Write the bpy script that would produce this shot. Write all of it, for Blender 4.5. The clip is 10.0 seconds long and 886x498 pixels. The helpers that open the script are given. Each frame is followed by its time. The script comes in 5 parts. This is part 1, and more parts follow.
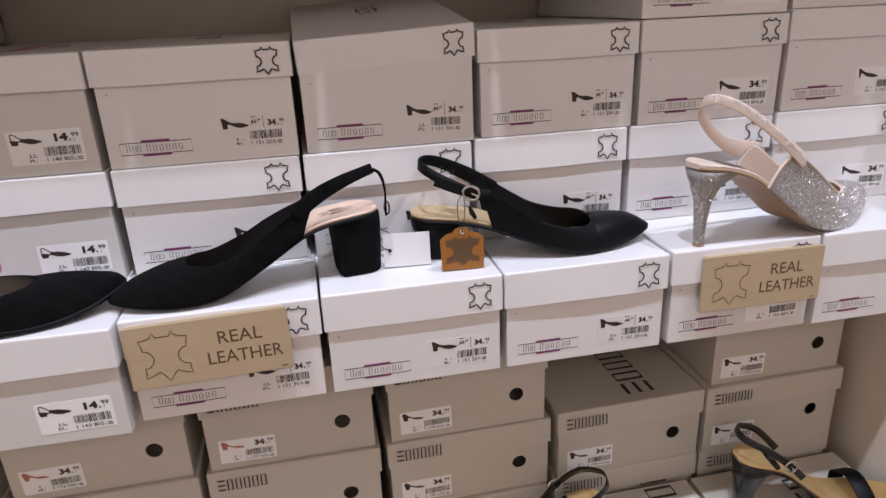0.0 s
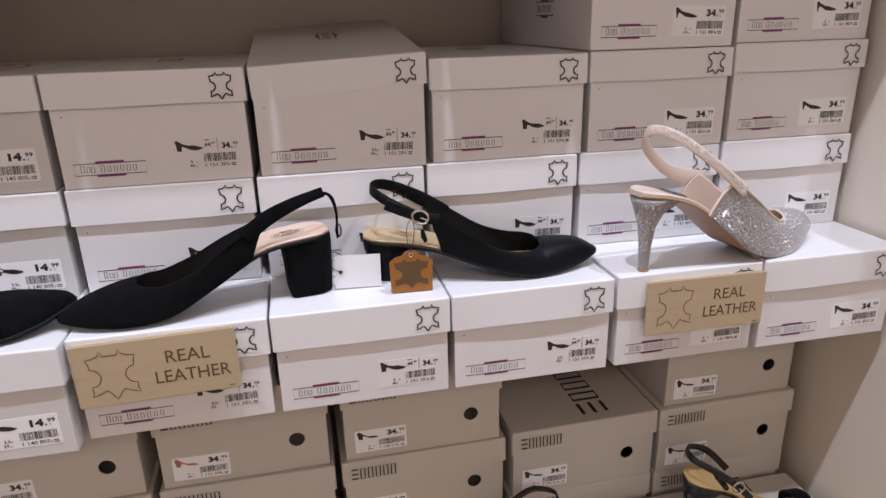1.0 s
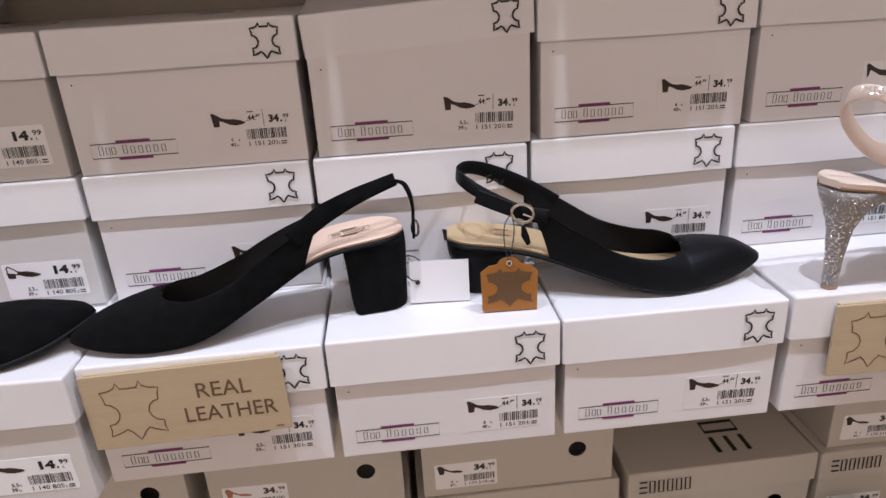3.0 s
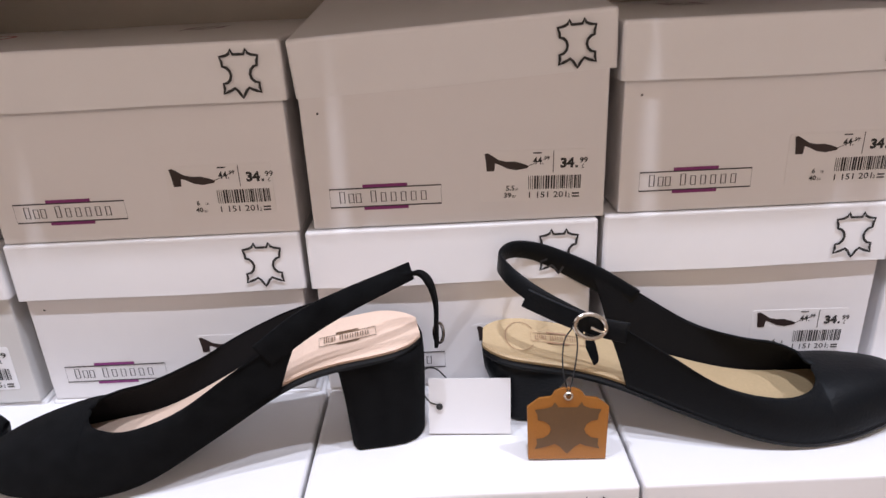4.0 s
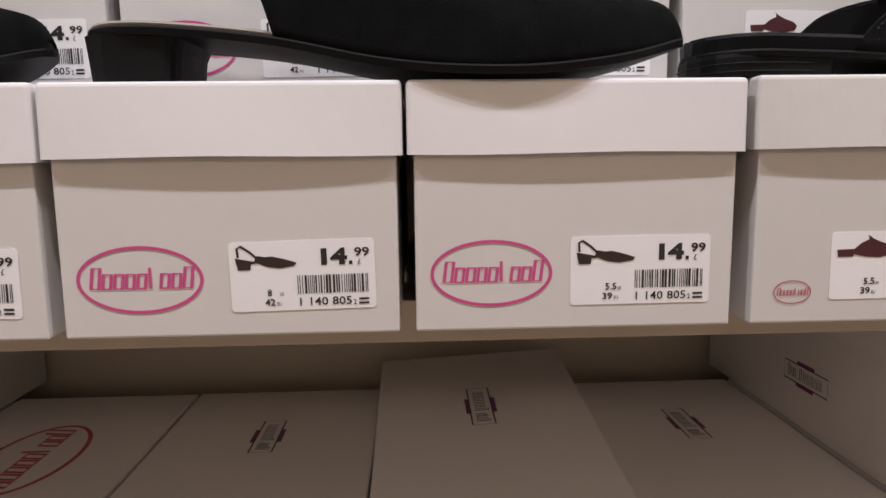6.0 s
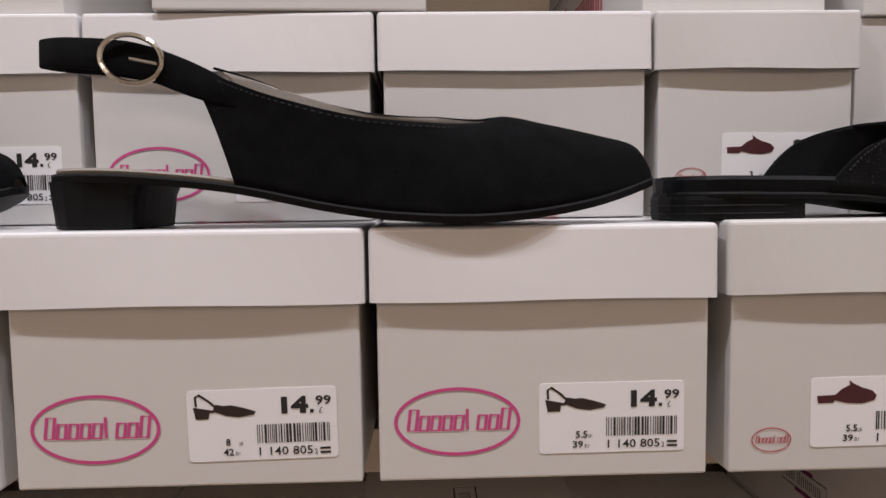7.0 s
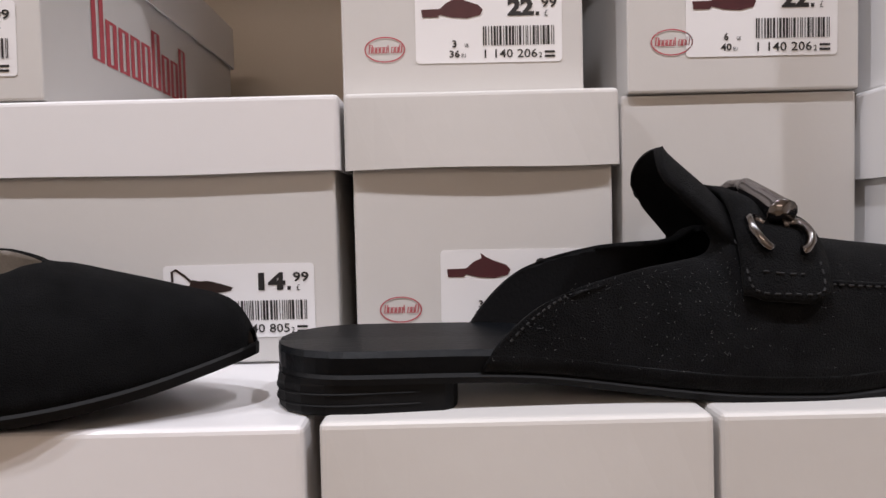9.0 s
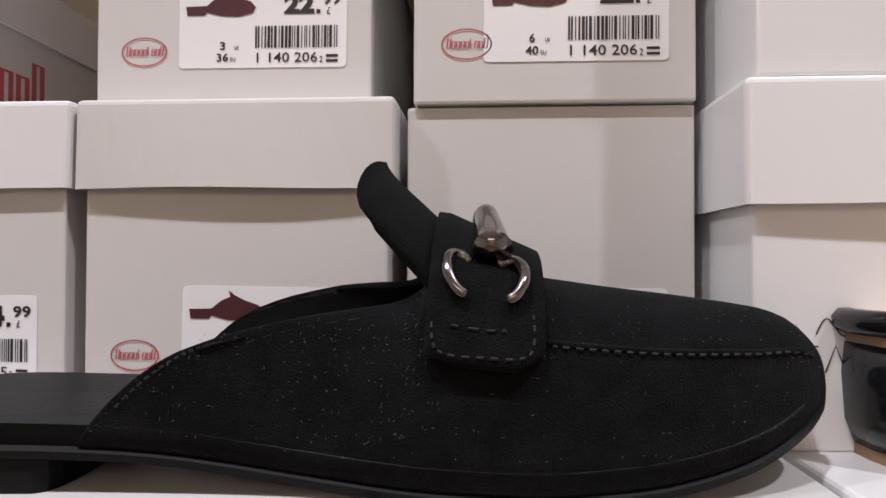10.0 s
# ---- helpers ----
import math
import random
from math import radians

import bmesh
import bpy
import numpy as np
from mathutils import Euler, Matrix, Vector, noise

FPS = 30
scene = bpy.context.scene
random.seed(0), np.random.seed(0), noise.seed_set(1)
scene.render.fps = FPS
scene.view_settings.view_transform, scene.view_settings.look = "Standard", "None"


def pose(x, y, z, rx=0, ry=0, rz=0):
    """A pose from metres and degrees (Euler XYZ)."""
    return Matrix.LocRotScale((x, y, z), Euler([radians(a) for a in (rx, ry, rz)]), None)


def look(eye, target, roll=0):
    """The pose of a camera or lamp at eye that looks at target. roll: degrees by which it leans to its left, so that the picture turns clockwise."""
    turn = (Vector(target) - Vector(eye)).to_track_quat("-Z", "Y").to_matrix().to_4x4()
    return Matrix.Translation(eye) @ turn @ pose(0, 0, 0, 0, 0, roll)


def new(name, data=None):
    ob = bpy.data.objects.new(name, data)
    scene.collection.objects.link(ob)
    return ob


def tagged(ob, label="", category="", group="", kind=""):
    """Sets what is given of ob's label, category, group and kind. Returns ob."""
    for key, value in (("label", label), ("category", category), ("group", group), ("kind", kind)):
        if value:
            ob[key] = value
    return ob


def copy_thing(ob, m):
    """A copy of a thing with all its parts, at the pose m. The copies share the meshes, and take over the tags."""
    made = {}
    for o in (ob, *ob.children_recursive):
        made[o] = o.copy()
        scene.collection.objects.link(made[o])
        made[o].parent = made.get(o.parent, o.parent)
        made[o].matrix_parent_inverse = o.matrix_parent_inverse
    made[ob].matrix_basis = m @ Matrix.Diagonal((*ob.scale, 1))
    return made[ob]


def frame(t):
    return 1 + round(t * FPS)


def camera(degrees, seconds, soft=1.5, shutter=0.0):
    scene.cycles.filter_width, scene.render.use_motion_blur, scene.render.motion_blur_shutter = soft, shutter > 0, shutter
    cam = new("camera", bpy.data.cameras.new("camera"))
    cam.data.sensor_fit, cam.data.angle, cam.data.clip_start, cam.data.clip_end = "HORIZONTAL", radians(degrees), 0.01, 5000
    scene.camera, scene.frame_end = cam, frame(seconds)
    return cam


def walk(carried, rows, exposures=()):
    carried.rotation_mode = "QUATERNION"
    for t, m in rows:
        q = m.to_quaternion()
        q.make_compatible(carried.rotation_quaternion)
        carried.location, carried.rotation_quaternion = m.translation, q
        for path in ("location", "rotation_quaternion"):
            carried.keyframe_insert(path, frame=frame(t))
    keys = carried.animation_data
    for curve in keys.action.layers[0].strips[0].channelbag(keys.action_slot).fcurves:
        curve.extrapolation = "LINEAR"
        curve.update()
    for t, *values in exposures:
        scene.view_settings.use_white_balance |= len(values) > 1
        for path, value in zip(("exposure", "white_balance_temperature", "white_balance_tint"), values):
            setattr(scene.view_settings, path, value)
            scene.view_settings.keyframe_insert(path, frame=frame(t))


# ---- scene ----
cam = camera(68.0, 10.0)
PATH = [
    (0, (0.01, 0.056, 1.437), (0.366, 1.894, 0.733), -2.5),
    (0.5, (0.033, 0.043, 1.442), (0.415, 1.886, 0.767), -2.0),
    (1, (0.051, 0.035, 1.451), (0.446, 1.879, 0.785), -1.4),
    (1.5, (0.061, 0.034, 1.453), (0.439, 1.888, 0.805), -1.3),
    (2, (0.066, 0.041, 1.463), (0.361, 1.91, 0.815), -1.1),
    (2.2, (0.062, 0.049, 1.455), (0.266, 1.934, 0.82), -1.3),
    (3.3, (0.08, 0.289, 1.423), (0.204, 2.125, 0.637), -3.5),
    (3.5, (0.087, 0.327, 1.423), (0.209, 2.175, 0.666), -3.5),
    (4, (0.092, 0.391, 1.43), (0.083, 2.248, 0.687), -2.8),
    (4.5, (0.096, 0.387, 1.478), (0.173, 2.291, 0.869), -0.5),
    (5, (0.084, 0.368, 1.551), (0.087, 2.302, 1.039), -3.8),
    (5.5, (0.061, 0.378, 1.611), (0.129, 2.34, 1.225), -0.6),
    (6, (0.04, 0.381, 1.666), (0.123, 2.361, 1.396), -0.7),
    (6.2, (0.04, 0.39, 1.686), (0.115, 2.374, 1.443), -0.6),
    (7.3, (0.082, 0.395, 1.736), (0.139, 2.39, 1.606), -0.8),
    (7.5, (0.098, 0.401, 1.753), (0.184, 2.391, 1.581), -1.3),
    (8, (0.155, 0.431, 1.758), (0.263, 2.421, 1.589), -2.1),
    (8.5, (0.205, 0.468, 1.762), (0.286, 2.462, 1.64), -2.2),
    (9, (0.254, 0.491, 1.771), (0.246, 2.489, 1.687), -1.4),
    (9.5, (0.335, 0.526, 1.765), (0.287, 2.525, 1.763), -0.6),
    (10, (0.373, 0.549, 1.768), (0.237, 2.544, 1.801), 0.2),
]
walk(cam, [(t, look(eye, target, roll)) for t, eye, target, roll in PATH],
     [(0, -1.02, 6180, 10), (2.2, -1.02, 6180, 10), (3.5, -0.95, 6280, 10), (4.2, -0.8, 6320, 10), (4.8, -0.65, 6650, 10), (5.5, -1.0, 6900, 10), (6.2, -1.5, 7000, 10),
      (7.4, -1.62, 7000, 10), (10, -1.5, 6950, 10)])

# ---- light: ceiling spots over the aisle, and an added fill panel ----
world = bpy.data.worlds.new("world")
scene.world = world
world.use_nodes = True
world.node_tree.nodes["Background"].inputs[0].default_value = (0.9, 0.85, 0.8, 1)
world.node_tree.nodes["Background"].inputs[1].default_value = 0.03


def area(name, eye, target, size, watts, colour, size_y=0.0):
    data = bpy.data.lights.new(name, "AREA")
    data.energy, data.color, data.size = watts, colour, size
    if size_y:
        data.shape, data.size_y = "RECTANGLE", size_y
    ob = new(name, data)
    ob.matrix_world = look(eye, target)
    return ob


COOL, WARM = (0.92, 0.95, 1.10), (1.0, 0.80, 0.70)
for lx in (-0.95, 0.10, 1.15):
    area("ceiling_spot", (lx, 0.171, 3.30), (lx, 0.45, 0.0), 0.05, 44, COOL)
# unseen warm panel, added as frontal fill for box fronts and shelf recesses
area("fill_panel", (0.1, -2.9, 3.33), (0.1, -2.7, 0), 2.4, 92, WARM, 0.9)


# ---- materials ----
def material(name, colour, rough=0.5, metal=0.0, grain=None, bump=0.0, bump_scale=300.0, mottled=0.0, mottle_scale=8.0,
             sheen=0.0, coat=0.0, alpha=1.0, spread=0.0, spec=0.5):
    """A principled material with mottling at a large and a small scale and a fine relief."""
    m = bpy.data.materials.new(name)
    m.use_nodes = True
    nt = m.node_tree
    b = nt.nodes["Principled BSDF"]
    b.inputs["Base Color"].default_value = (*colour, 1)
    b.inputs["Roughness"].default_value = rough
    b.inputs["Metallic"].default_value = metal
    b.inputs["Sheen Weight"].default_value = sheen
    b.inputs["Sheen Roughness"].default_value = 0.4
    b.inputs["Coat Weight"].default_value = coat
    b.inputs["Coat Roughness"].default_value = 0.25
    b.inputs["Alpha"].default_value = alpha
    b.inputs["Specular IOR Level"].default_value = spec
    co = nt.nodes.new("ShaderNodeTexCoord").outputs["Object"]
    link = nt.links.new
    if mottled or grain or spread:
        big = nt.nodes.new("ShaderNodeTexNoise")
        big.inputs["Scale"].default_value, big.inputs["Detail"].default_value = mottle_scale, 5
        link(co, big.inputs["Vector"])
        fine = nt.nodes.new("ShaderNodeTexNoise")
        fine.inputs["Scale"].default_value, fine.inputs["Detail"].default_value = bump_scale * 1.3, 3
        link(co, fine.inputs["Vector"])
        add = nt.nodes.new("ShaderNodeMath")
        add.operation = "MULTIPLY_ADD"
        link(big.outputs["Fac"], add.inputs[0])
        add.inputs[1].default_value = 2 * mottled
        add.inputs[2].default_value = 1 - mottled
        add2 = nt.nodes.new("ShaderNodeMath")
        add2.operation = "MULTIPLY_ADD"
        link(fine.outputs["Fac"], add2.inputs[0])
        add2.inputs[1].default_value = 2 * (grain or 0)
        link(add.outputs[0], add2.inputs[2])
        sub = nt.nodes.new("ShaderNodeMath")
        sub.operation = "SUBTRACT"
        link(add2.outputs[0], sub.inputs[0])
        sub.inputs[1].default_value = grain or 0
        last = sub.outputs[0]
        if spread:
            info = nt.nodes.new("ShaderNodeObjectInfo")
            rnd = nt.nodes.new("ShaderNodeMath")
            rnd.operation = "MULTIPLY_ADD"
            link(info.outputs["Random"], rnd.inputs[0])
            rnd.inputs[1].default_value, rnd.inputs[2].default_value = 2 * spread, 1 - spread
            mul = nt.nodes.new("ShaderNodeMath")
            mul.operation = "MULTIPLY"
            link(last, mul.inputs[0])
            link(rnd.outputs[0], mul.inputs[1])
            last = mul.outputs[0]
        mix = nt.nodes.new("ShaderNodeVectorMath")
        mix.operation = "SCALE"
        mix.inputs[0].default_value = colour
        link(last, mix.inputs["Scale"])
        link(mix.outputs[0], b.inputs["Base Color"])
    if bump:
        n = nt.nodes.new("ShaderNodeTexNoise")
        n.inputs["Scale"].default_value, n.inputs["Detail"].default_value = bump_scale, 4
        link(co, n.inputs["Vector"])
        bp = nt.nodes.new("ShaderNodeBump")
        bp.inputs["Strength"].default_value, bp.inputs["Distance"].default_value = bump, 0.001
        link(n.outputs["Fac"], bp.inputs["Height"])
        link(bp.outputs[0], b.inputs["Normal"])
    return m


WHITE = material("white coated card", (0.80, 0.785, 0.79), 0.30, bump=0.12, bump_scale=60, mottled=0.025, mottle_scale=14, grain=0.01, spread=0.02)
BODY = material("white card sides", (0.77, 0.745, 0.745), 0.33, bump=0.12, bump_scale=60, mottled=0.03, mottle_scale=14, grain=0.012, spread=0.02)
GREY = material("light grey card", (0.66, 0.64, 0.62), 0.45, bump=0.15, bump_scale=90, mottled=0.03, mottle_scale=12, grain=0.015, spread=0.03)
BEIGE = material("grey beige card", (0.56, 0.52, 0.46), 0.5, bump=0.15, bump_scale=90, mottled=0.03, mottle_scale=12, grain=0.015, spread=0.03)
GLOSS = material("bright white card", (0.84, 0.83, 0.83), 0.25, bump=0.06, bump_scale=40, mottled=0.02)
INK = material("black printing ink", (0.018, 0.017, 0.018), 0.5, mottled=0.1)
SOFTINK = material("grey brown printing ink", (0.045, 0.038, 0.042), 0.5, mottled=0.1)
PINK = material("pink printing ink", (0.62, 0.07, 0.25), 0.45, mottled=0.05)
RED = material("faded red printing ink", (0.50, 0.09, 0.11), 0.45, mottled=0.08)
PURPLE = material("plum printing ink", (0.22, 0.03, 0.16), 0.45, mottled=0.05)
STICKER = material("white sticker paper", (0.88, 0.87, 0.88), 0.32, mottled=0.015)
CLEAR = material("cream sticker paper", (0.775, 0.75, 0.745), 0.3, mottled=0.02)
PHOTO_DARK = material("dark shoe print", (0.03, 0.018, 0.016), 0.4, mottled=0.25, mottle_scale=120)
PHOTO_WINE = material("wine red shoe print", (0.07, 0.015, 0.02), 0.4, mottled=0.25, mottle_scale=120)
PHOTO_TAN = material("tan shoe print", (0.42, 0.16, 0.09), 0.4, mottled=0.2, mottle_scale=120)
SHELF = material("cream melamine board", (0.52, 0.45, 0.37), 0.42, bump=0.05, bump_scale=200, mottled=0.03, grain=0.02)
PANEL = material("off white melamine board", (0.70, 0.63, 0.54), 0.4, bump=0.05, bump_scale=200, mottled=0.03, grain=0.02)
SUEDE = material("black suede", (0.0062, 0.0064, 0.0070), 0.95, grain=0.9, bump=0.7, bump_scale=2200, mottled=0.7, mottle_scale=90, sheen=0.012, spec=0.06)
LEATHER = material("black smooth leather", (0.0030, 0.0039, 0.0052), 0.46, spec=0.15, grain=0.2, bump=0.25, bump_scale=500, mottled=0.15, mottle_scale=30)
NAP = material("napped black suede", (0.0062, 0.0064, 0.0070), 0.95, grain=0.9, bump=0.8, bump_scale=1600, mottled=0.8, mottle_scale=110, sheen=0.018, spec=0.10)
RUBBER = material("black sole rubber", (0.0045, 0.0045, 0.005), 0.55, spec=0.15, grain=0.2, bump=0.2, bump_scale=300, mottled=0.2, mottle_scale=40)
PATENT = material("black glossy leather", (0.010, 0.010, 0.012), 0.14, bump=0.05, bump_scale=120, mottled=0.1)
LINING = material("grey fabric lining", (0.30, 0.27, 0.24), 0.8, grain=0.2, bump=0.4, bump_scale=700, mottled=0.1)
DARKLINING = material("black lining", (0.007, 0.007, 0.008), 0.85, spec=0.15, grain=0.2, bump=0.3, bump_scale=600, mottled=0.1)
INSOLE = material("pink beige leather insole", (0.74, 0.55, 0.43), 0.45, grain=0.06, bump=0.12, bump_scale=400, mottled=0.06, mottle_scale=20)
INSOLE_TAN = material("tan leather insole", (0.50, 0.37, 0.21), 0.5, grain=0.1, bump=0.15, bump_scale=400, mottled=0.10, mottle_scale=25)
INSOLE_GOLD = material("shiny gold insole", (0.62, 0.42, 0.18), 0.28, metal=0.4, bump=0.1, bump_scale=200, mottled=0.15, mottle_scale=20)
NUDE = material("nude satin leather", (0.70, 0.57, 0.48), 0.5, grain=0.05, bump=0.12, bump_scale=400, mottled=0.04)
GLITTER = material("champagne glitter cloth", (0.33, 0.315, 0.305), 0.35, metal=0.3, grain=0.35, bump=0.8, bump_scale=1400, mottled=0.1)
STONE = material("clear rhinestone", (0.88, 0.90, 0.95), 0.10, metal=0.85, spread=0.25, mottled=0.3, mottle_scale=500)
SOLE_TAN = material("tan shoe sole", (0.36, 0.22, 0.13), 0.5, grain=0.08, bump=0.1, bump_scale=200, mottled=0.12, mottle_scale=25)
STEEL = material("bright nickel", (0.72, 0.68, 0.62), 0.16, metal=1.0, mottled=0.06, mottle_scale=60)
GUN = material("dark gunmetal", (0.22, 0.205, 0.205), 0.14, metal=1.0, mottled=0.08, mottle_scale=60)
KRAFT = material("varnished wood board", (0.47, 0.365, 0.235), 0.4, grain=0.08, bump=0.06, bump_scale=150, mottled=0.10, mottle_scale=9)
BURNT = material("engraved brown line", (0.13, 0.08, 0.045), 0.6, mottled=0.2, mottle_scale=60)
TAG = material("cognac leather tag", (0.30, 0.115, 0.018), 0.42, grain=0.1, bump=0.2, bump_scale=500, mottled=0.12, mottle_scale=40)
TAG_MARK = material("olive brown stamp", (0.105, 0.055, 0.022), 0.45, grain=0.1, mottled=0.15, mottle_scale=60)
CARD = material("pale grey tag card", (0.74, 0.73, 0.74), 0.45, mottled=0.03)
THREAD = material("black thread", (0.015, 0.015, 0.015), 0.7)
STITCH = material("charcoal stitching", (0.022, 0.022, 0.024), 0.8, grain=0.2)
FLOOR = material("brown wood floor", (0.34, 0.26, 0.19), 0.4, grain=0.1, bump=0.1, bump_scale=30, mottled=0.2, mottle_scale=3)
PAINT = material("white wall paint", (0.74, 0.71, 0.66), 0.7, bump=0.1, bump_scale=150, mottled=0.03)

# wood figure running along the sign boards
for mat_, sc in ((KRAFT, (6, 60, 90)), (FLOOR, (1.5, 14, 14))):
    nt = mat_.node_tree
    mp = nt.nodes.new("ShaderNodeMapping")
    mp.inputs["Scale"].default_value = [s / 10 for s in sc]
    tc = [n for n in nt.nodes if n.type == "TEX_COORD"][0]
    nt.links.new(tc.outputs["Object"], mp.inputs["Vector"])
    for n in nt.nodes:
        if n.type == "TEX_NOISE":
            nt.links.new(mp.outputs[0], n.inputs["Vector"])


# ---- mesh helpers ----
def mesh_of(bm, mats, smooth=False):
    me = bpy.data.meshes.new("mesh")
    bm.normal_update()
    bm.to_mesh(me)
    bm.free()
    for m in mats if isinstance(mats, (list, tuple)) else [mats]:
        me.materials.append(m)
    if smooth:
        me.polygons.foreach_set("use_smooth", [True] * len(me.polygons))
    return me


def part(name, bm, mats, parent, label="", at=None, smooth=False):
    """Links a bmesh (or a mesh) as one object under a thing or a part."""
    me = bm if isinstance(bm, bpy.types.Mesh) else mesh_of(bm, mats, smooth)
    ob = new(name, me)
    ob.parent = parent
    if at is not None:
        ob.matrix_local = at
    return tagged(ob, label)


def thing(name, m, label, category, group="", kind=""):
    ob = new(name)
    ob.empty_display_size = 0.03
    ob.matrix_world = m
    return tagged(ob, label, category, group, kind)


def block(x0, x1, y0, y1, z0, z1, bevel=0.0, seg=2, bm=None):
    own = bm is None
    bm = bm or bmesh.new()
    g = bmesh.ops.create_cube(bm, size=1, matrix=Matrix.Translation(((x0 + x1) / 2, (y0 + y1) / 2, (z0 + z1) / 2)) @ Matrix.Diagonal((x1 - x0, y1 - y0, z1 - z0, 1)))
    if bevel:
        es = {e for v in g["verts"] for e in v.link_edges}
        bmesh.ops.bevel(bm, geom=list(es), offset=bevel, segments=seg, profile=0.6, affect="EDGES")
    return bm


def structure(name, bm, mat, label, category):
    return tagged(new(name, mesh_of(bm, mat)), label, category, "", "structure")


def loft(rings, caps=True, closed=True, bm=None):
    """Quads between rings of equally many points."""
    bm = bm or bmesh.new()
    vs = [[bm.verts.new(p) for p in r] for r in rings]
    n = len(rings[0])
    for a, b in zip(vs, vs[1:]):
        for i in range(n if closed else n - 1):
            j = (i + 1) % n
            bm.faces.new((a[i], a[j], b[j], b[i]))
    if caps and closed:
        bm.faces.new(vs[0][::-1])
        bm.faces.new(vs[-1])
    bmesh.ops.recalc_face_normals(bm, faces=bm.faces[:])
    return bm


def catmull(keys, n):
    """n rows through the key rows, evenly in their index."""
    k = np.array(keys, float)
    m = len(k) - 1
    out = []
    for t in np.linspace(0, m, n):
        i = min(int(t), m - 1)
        f = t - i
        p0, p1, p2, p3 = k[max(i - 1, 0)], k[i], k[i + 1], k[min(i + 2, m)]
        out.append(0.5 * (2 * p1 + (p2 - p0) * f + (2 * p0 - 5 * p1 + 4 * p2 - p3) * f * f + (3 * p1 - p0 - 3 * p2 + p3) * f ** 3))
    return np.array(out)


def curve_of(pairs):
    """A smooth function through (s, value) pairs."""
    xs = [p[0] for p in pairs]
    d = catmull(pairs, 20 * len(pairs))
    return lambda s: float(np.interp(s, d[:, 0], d[:, 1])) if xs else 0.0


def tube(points, radius, sides=8, closed=False, bm=None):
    pts = [Vector(p) for p in points]
    rings = []
    n = len(pts)
    up = Vector((0.13, 0.31, 0.94))
    for i, p in enumerate(pts):
        a = pts[(i - 1) % n] if closed or i else p
        b = pts[(i + 1) % n] if closed or i < n - 1 else p
        t = (b - a).normalized()
        u = (up - t * t.dot(up)).normalized()
        w = t.cross(u)
        r = radius(i / (n - 1)) if callable(radius) else radius
        rings.append([p + (u * math.cos(k) + w * math.sin(k)) * r for k in np.linspace(0, 2 * math.pi, sides, endpoint=False)])
        up = u
    if closed:
        rings.append(rings[0])
    return loft(rings, caps=not closed, bm=bm)


def ribbon(points, ups, width, thick, bm=None):
    """A flat band along points; ups gives the direction of its width."""
    pts = [Vector(p) for p in points]
    rings = []
    for i, p in enumerate(pts):
        t = (pts[min(i + 1, len(pts) - 1)] - pts[max(i - 1, 0)]).normalized()
        u = Vector(ups[i])
        u = (u - t * t.dot(u)).normalized()
        nn = t.cross(u)
        w = (width(i / (len(pts) - 1)) if callable(width) else width) / 2
        h = thick / 2
        rings.append([p + u * a * w + nn * b * h for a, b in ((-1, -0.5), (-0.9, -1), (0.9, -1), (1, -0.5), (1, 0.5), (0.9, 1), (-0.9, 1), (-1, 0.5))])
    return loft(rings, bm=bm)


# ---- printing ----
TEXTS = {}


def text_mesh(s, bold=0.0):
    """Vertices and faces of a line of text with a height of about 0.7, starting at x = 0."""
    if (s, bold) not in TEXTS:
        cu = bpy.data.curves.new("text", "FONT")
        cu.body, cu.size, cu.offset, cu.resolution_u = s, 1.0, bold, 2
        ob = bpy.data.objects.new("text", cu)
        scene.collection.objects.link(ob)
        me = bpy.data.meshes.new_from_object(ob.evaluated_get(bpy.context.evaluated_depsgraph_get()))
        vs = [tuple(v.co[:2]) for v in me.vertices]
        fs = [tuple(p.vertices) for p in me.polygons]
        bpy.data.objects.remove(ob)
        bpy.data.curves.remove(cu)
        bpy.data.meshes.remove(me)
        TEXTS[(s, bold)] = (vs, fs)
    return TEXTS[(s, bold)]


PRINT = -0.00035


def put_text(bm, s, x, z, width, height, bold=0.0, y=PRINT):
    """Text in the plane facing -y with its lower left corner at x, z."""
    vs, fs = text_mesh(s, bold)
    x0, x1 = min(v[0] for v in vs), max(v[0] for v in vs)
    z0, z1 = min(v[1] for v in vs), max(v[1] for v in vs)
    made = [bm.verts.new((x + (a - x0) / (x1 - x0) * width, y, z + (b - z0) / (z1 - z0) * height)) for a, b in vs]
    for f in fs:
        try:
            bm.faces.new([made[i] for i in f])
        except ValueError:
            pass


def rect(bm, x0, x1, z0, z1, y=PRINT):
    bm.faces.new([bm.verts.new(p) for p in ((x0, y, z0), (x1, y, z0), (x1, y, z1), (x0, y, z1))])


def outline(bm, pts, width, closed=True, y=PRINT):
    """A line of that width through points of the plane facing -y."""
    p = [Vector((a, 0, b)) for a, b in pts]
    n = len(p)
    inner, outer = [], []
    for i in range(n):
        a, b = p[(i - 1) % n] if closed or i else p[i], p[(i + 1) % n] if closed or i < n - 1 else p[i]
        t = (b - a).normalized()
        q = Vector((-t.z, 0, t.x)) * width / 2
        inner.append(bm.verts.new((p[i].x + q.x, y, p[i].z + q.z)))
        outer.append(bm.verts.new((p[i].x - q.x, y, p[i].z - q.z)))
    for i in range(n if closed else n - 1):
        j = (i + 1) % n
        bm.faces.new((inner[i], inner[j], outer[j], outer[i]))


def ellipse(cx, cz, rx, rz, n=40):
    return [(cx + rx * math.cos(a), cz + rz * math.sin(a)) for a in np.linspace(0, 2 * math.pi, n, endpoint=False)]


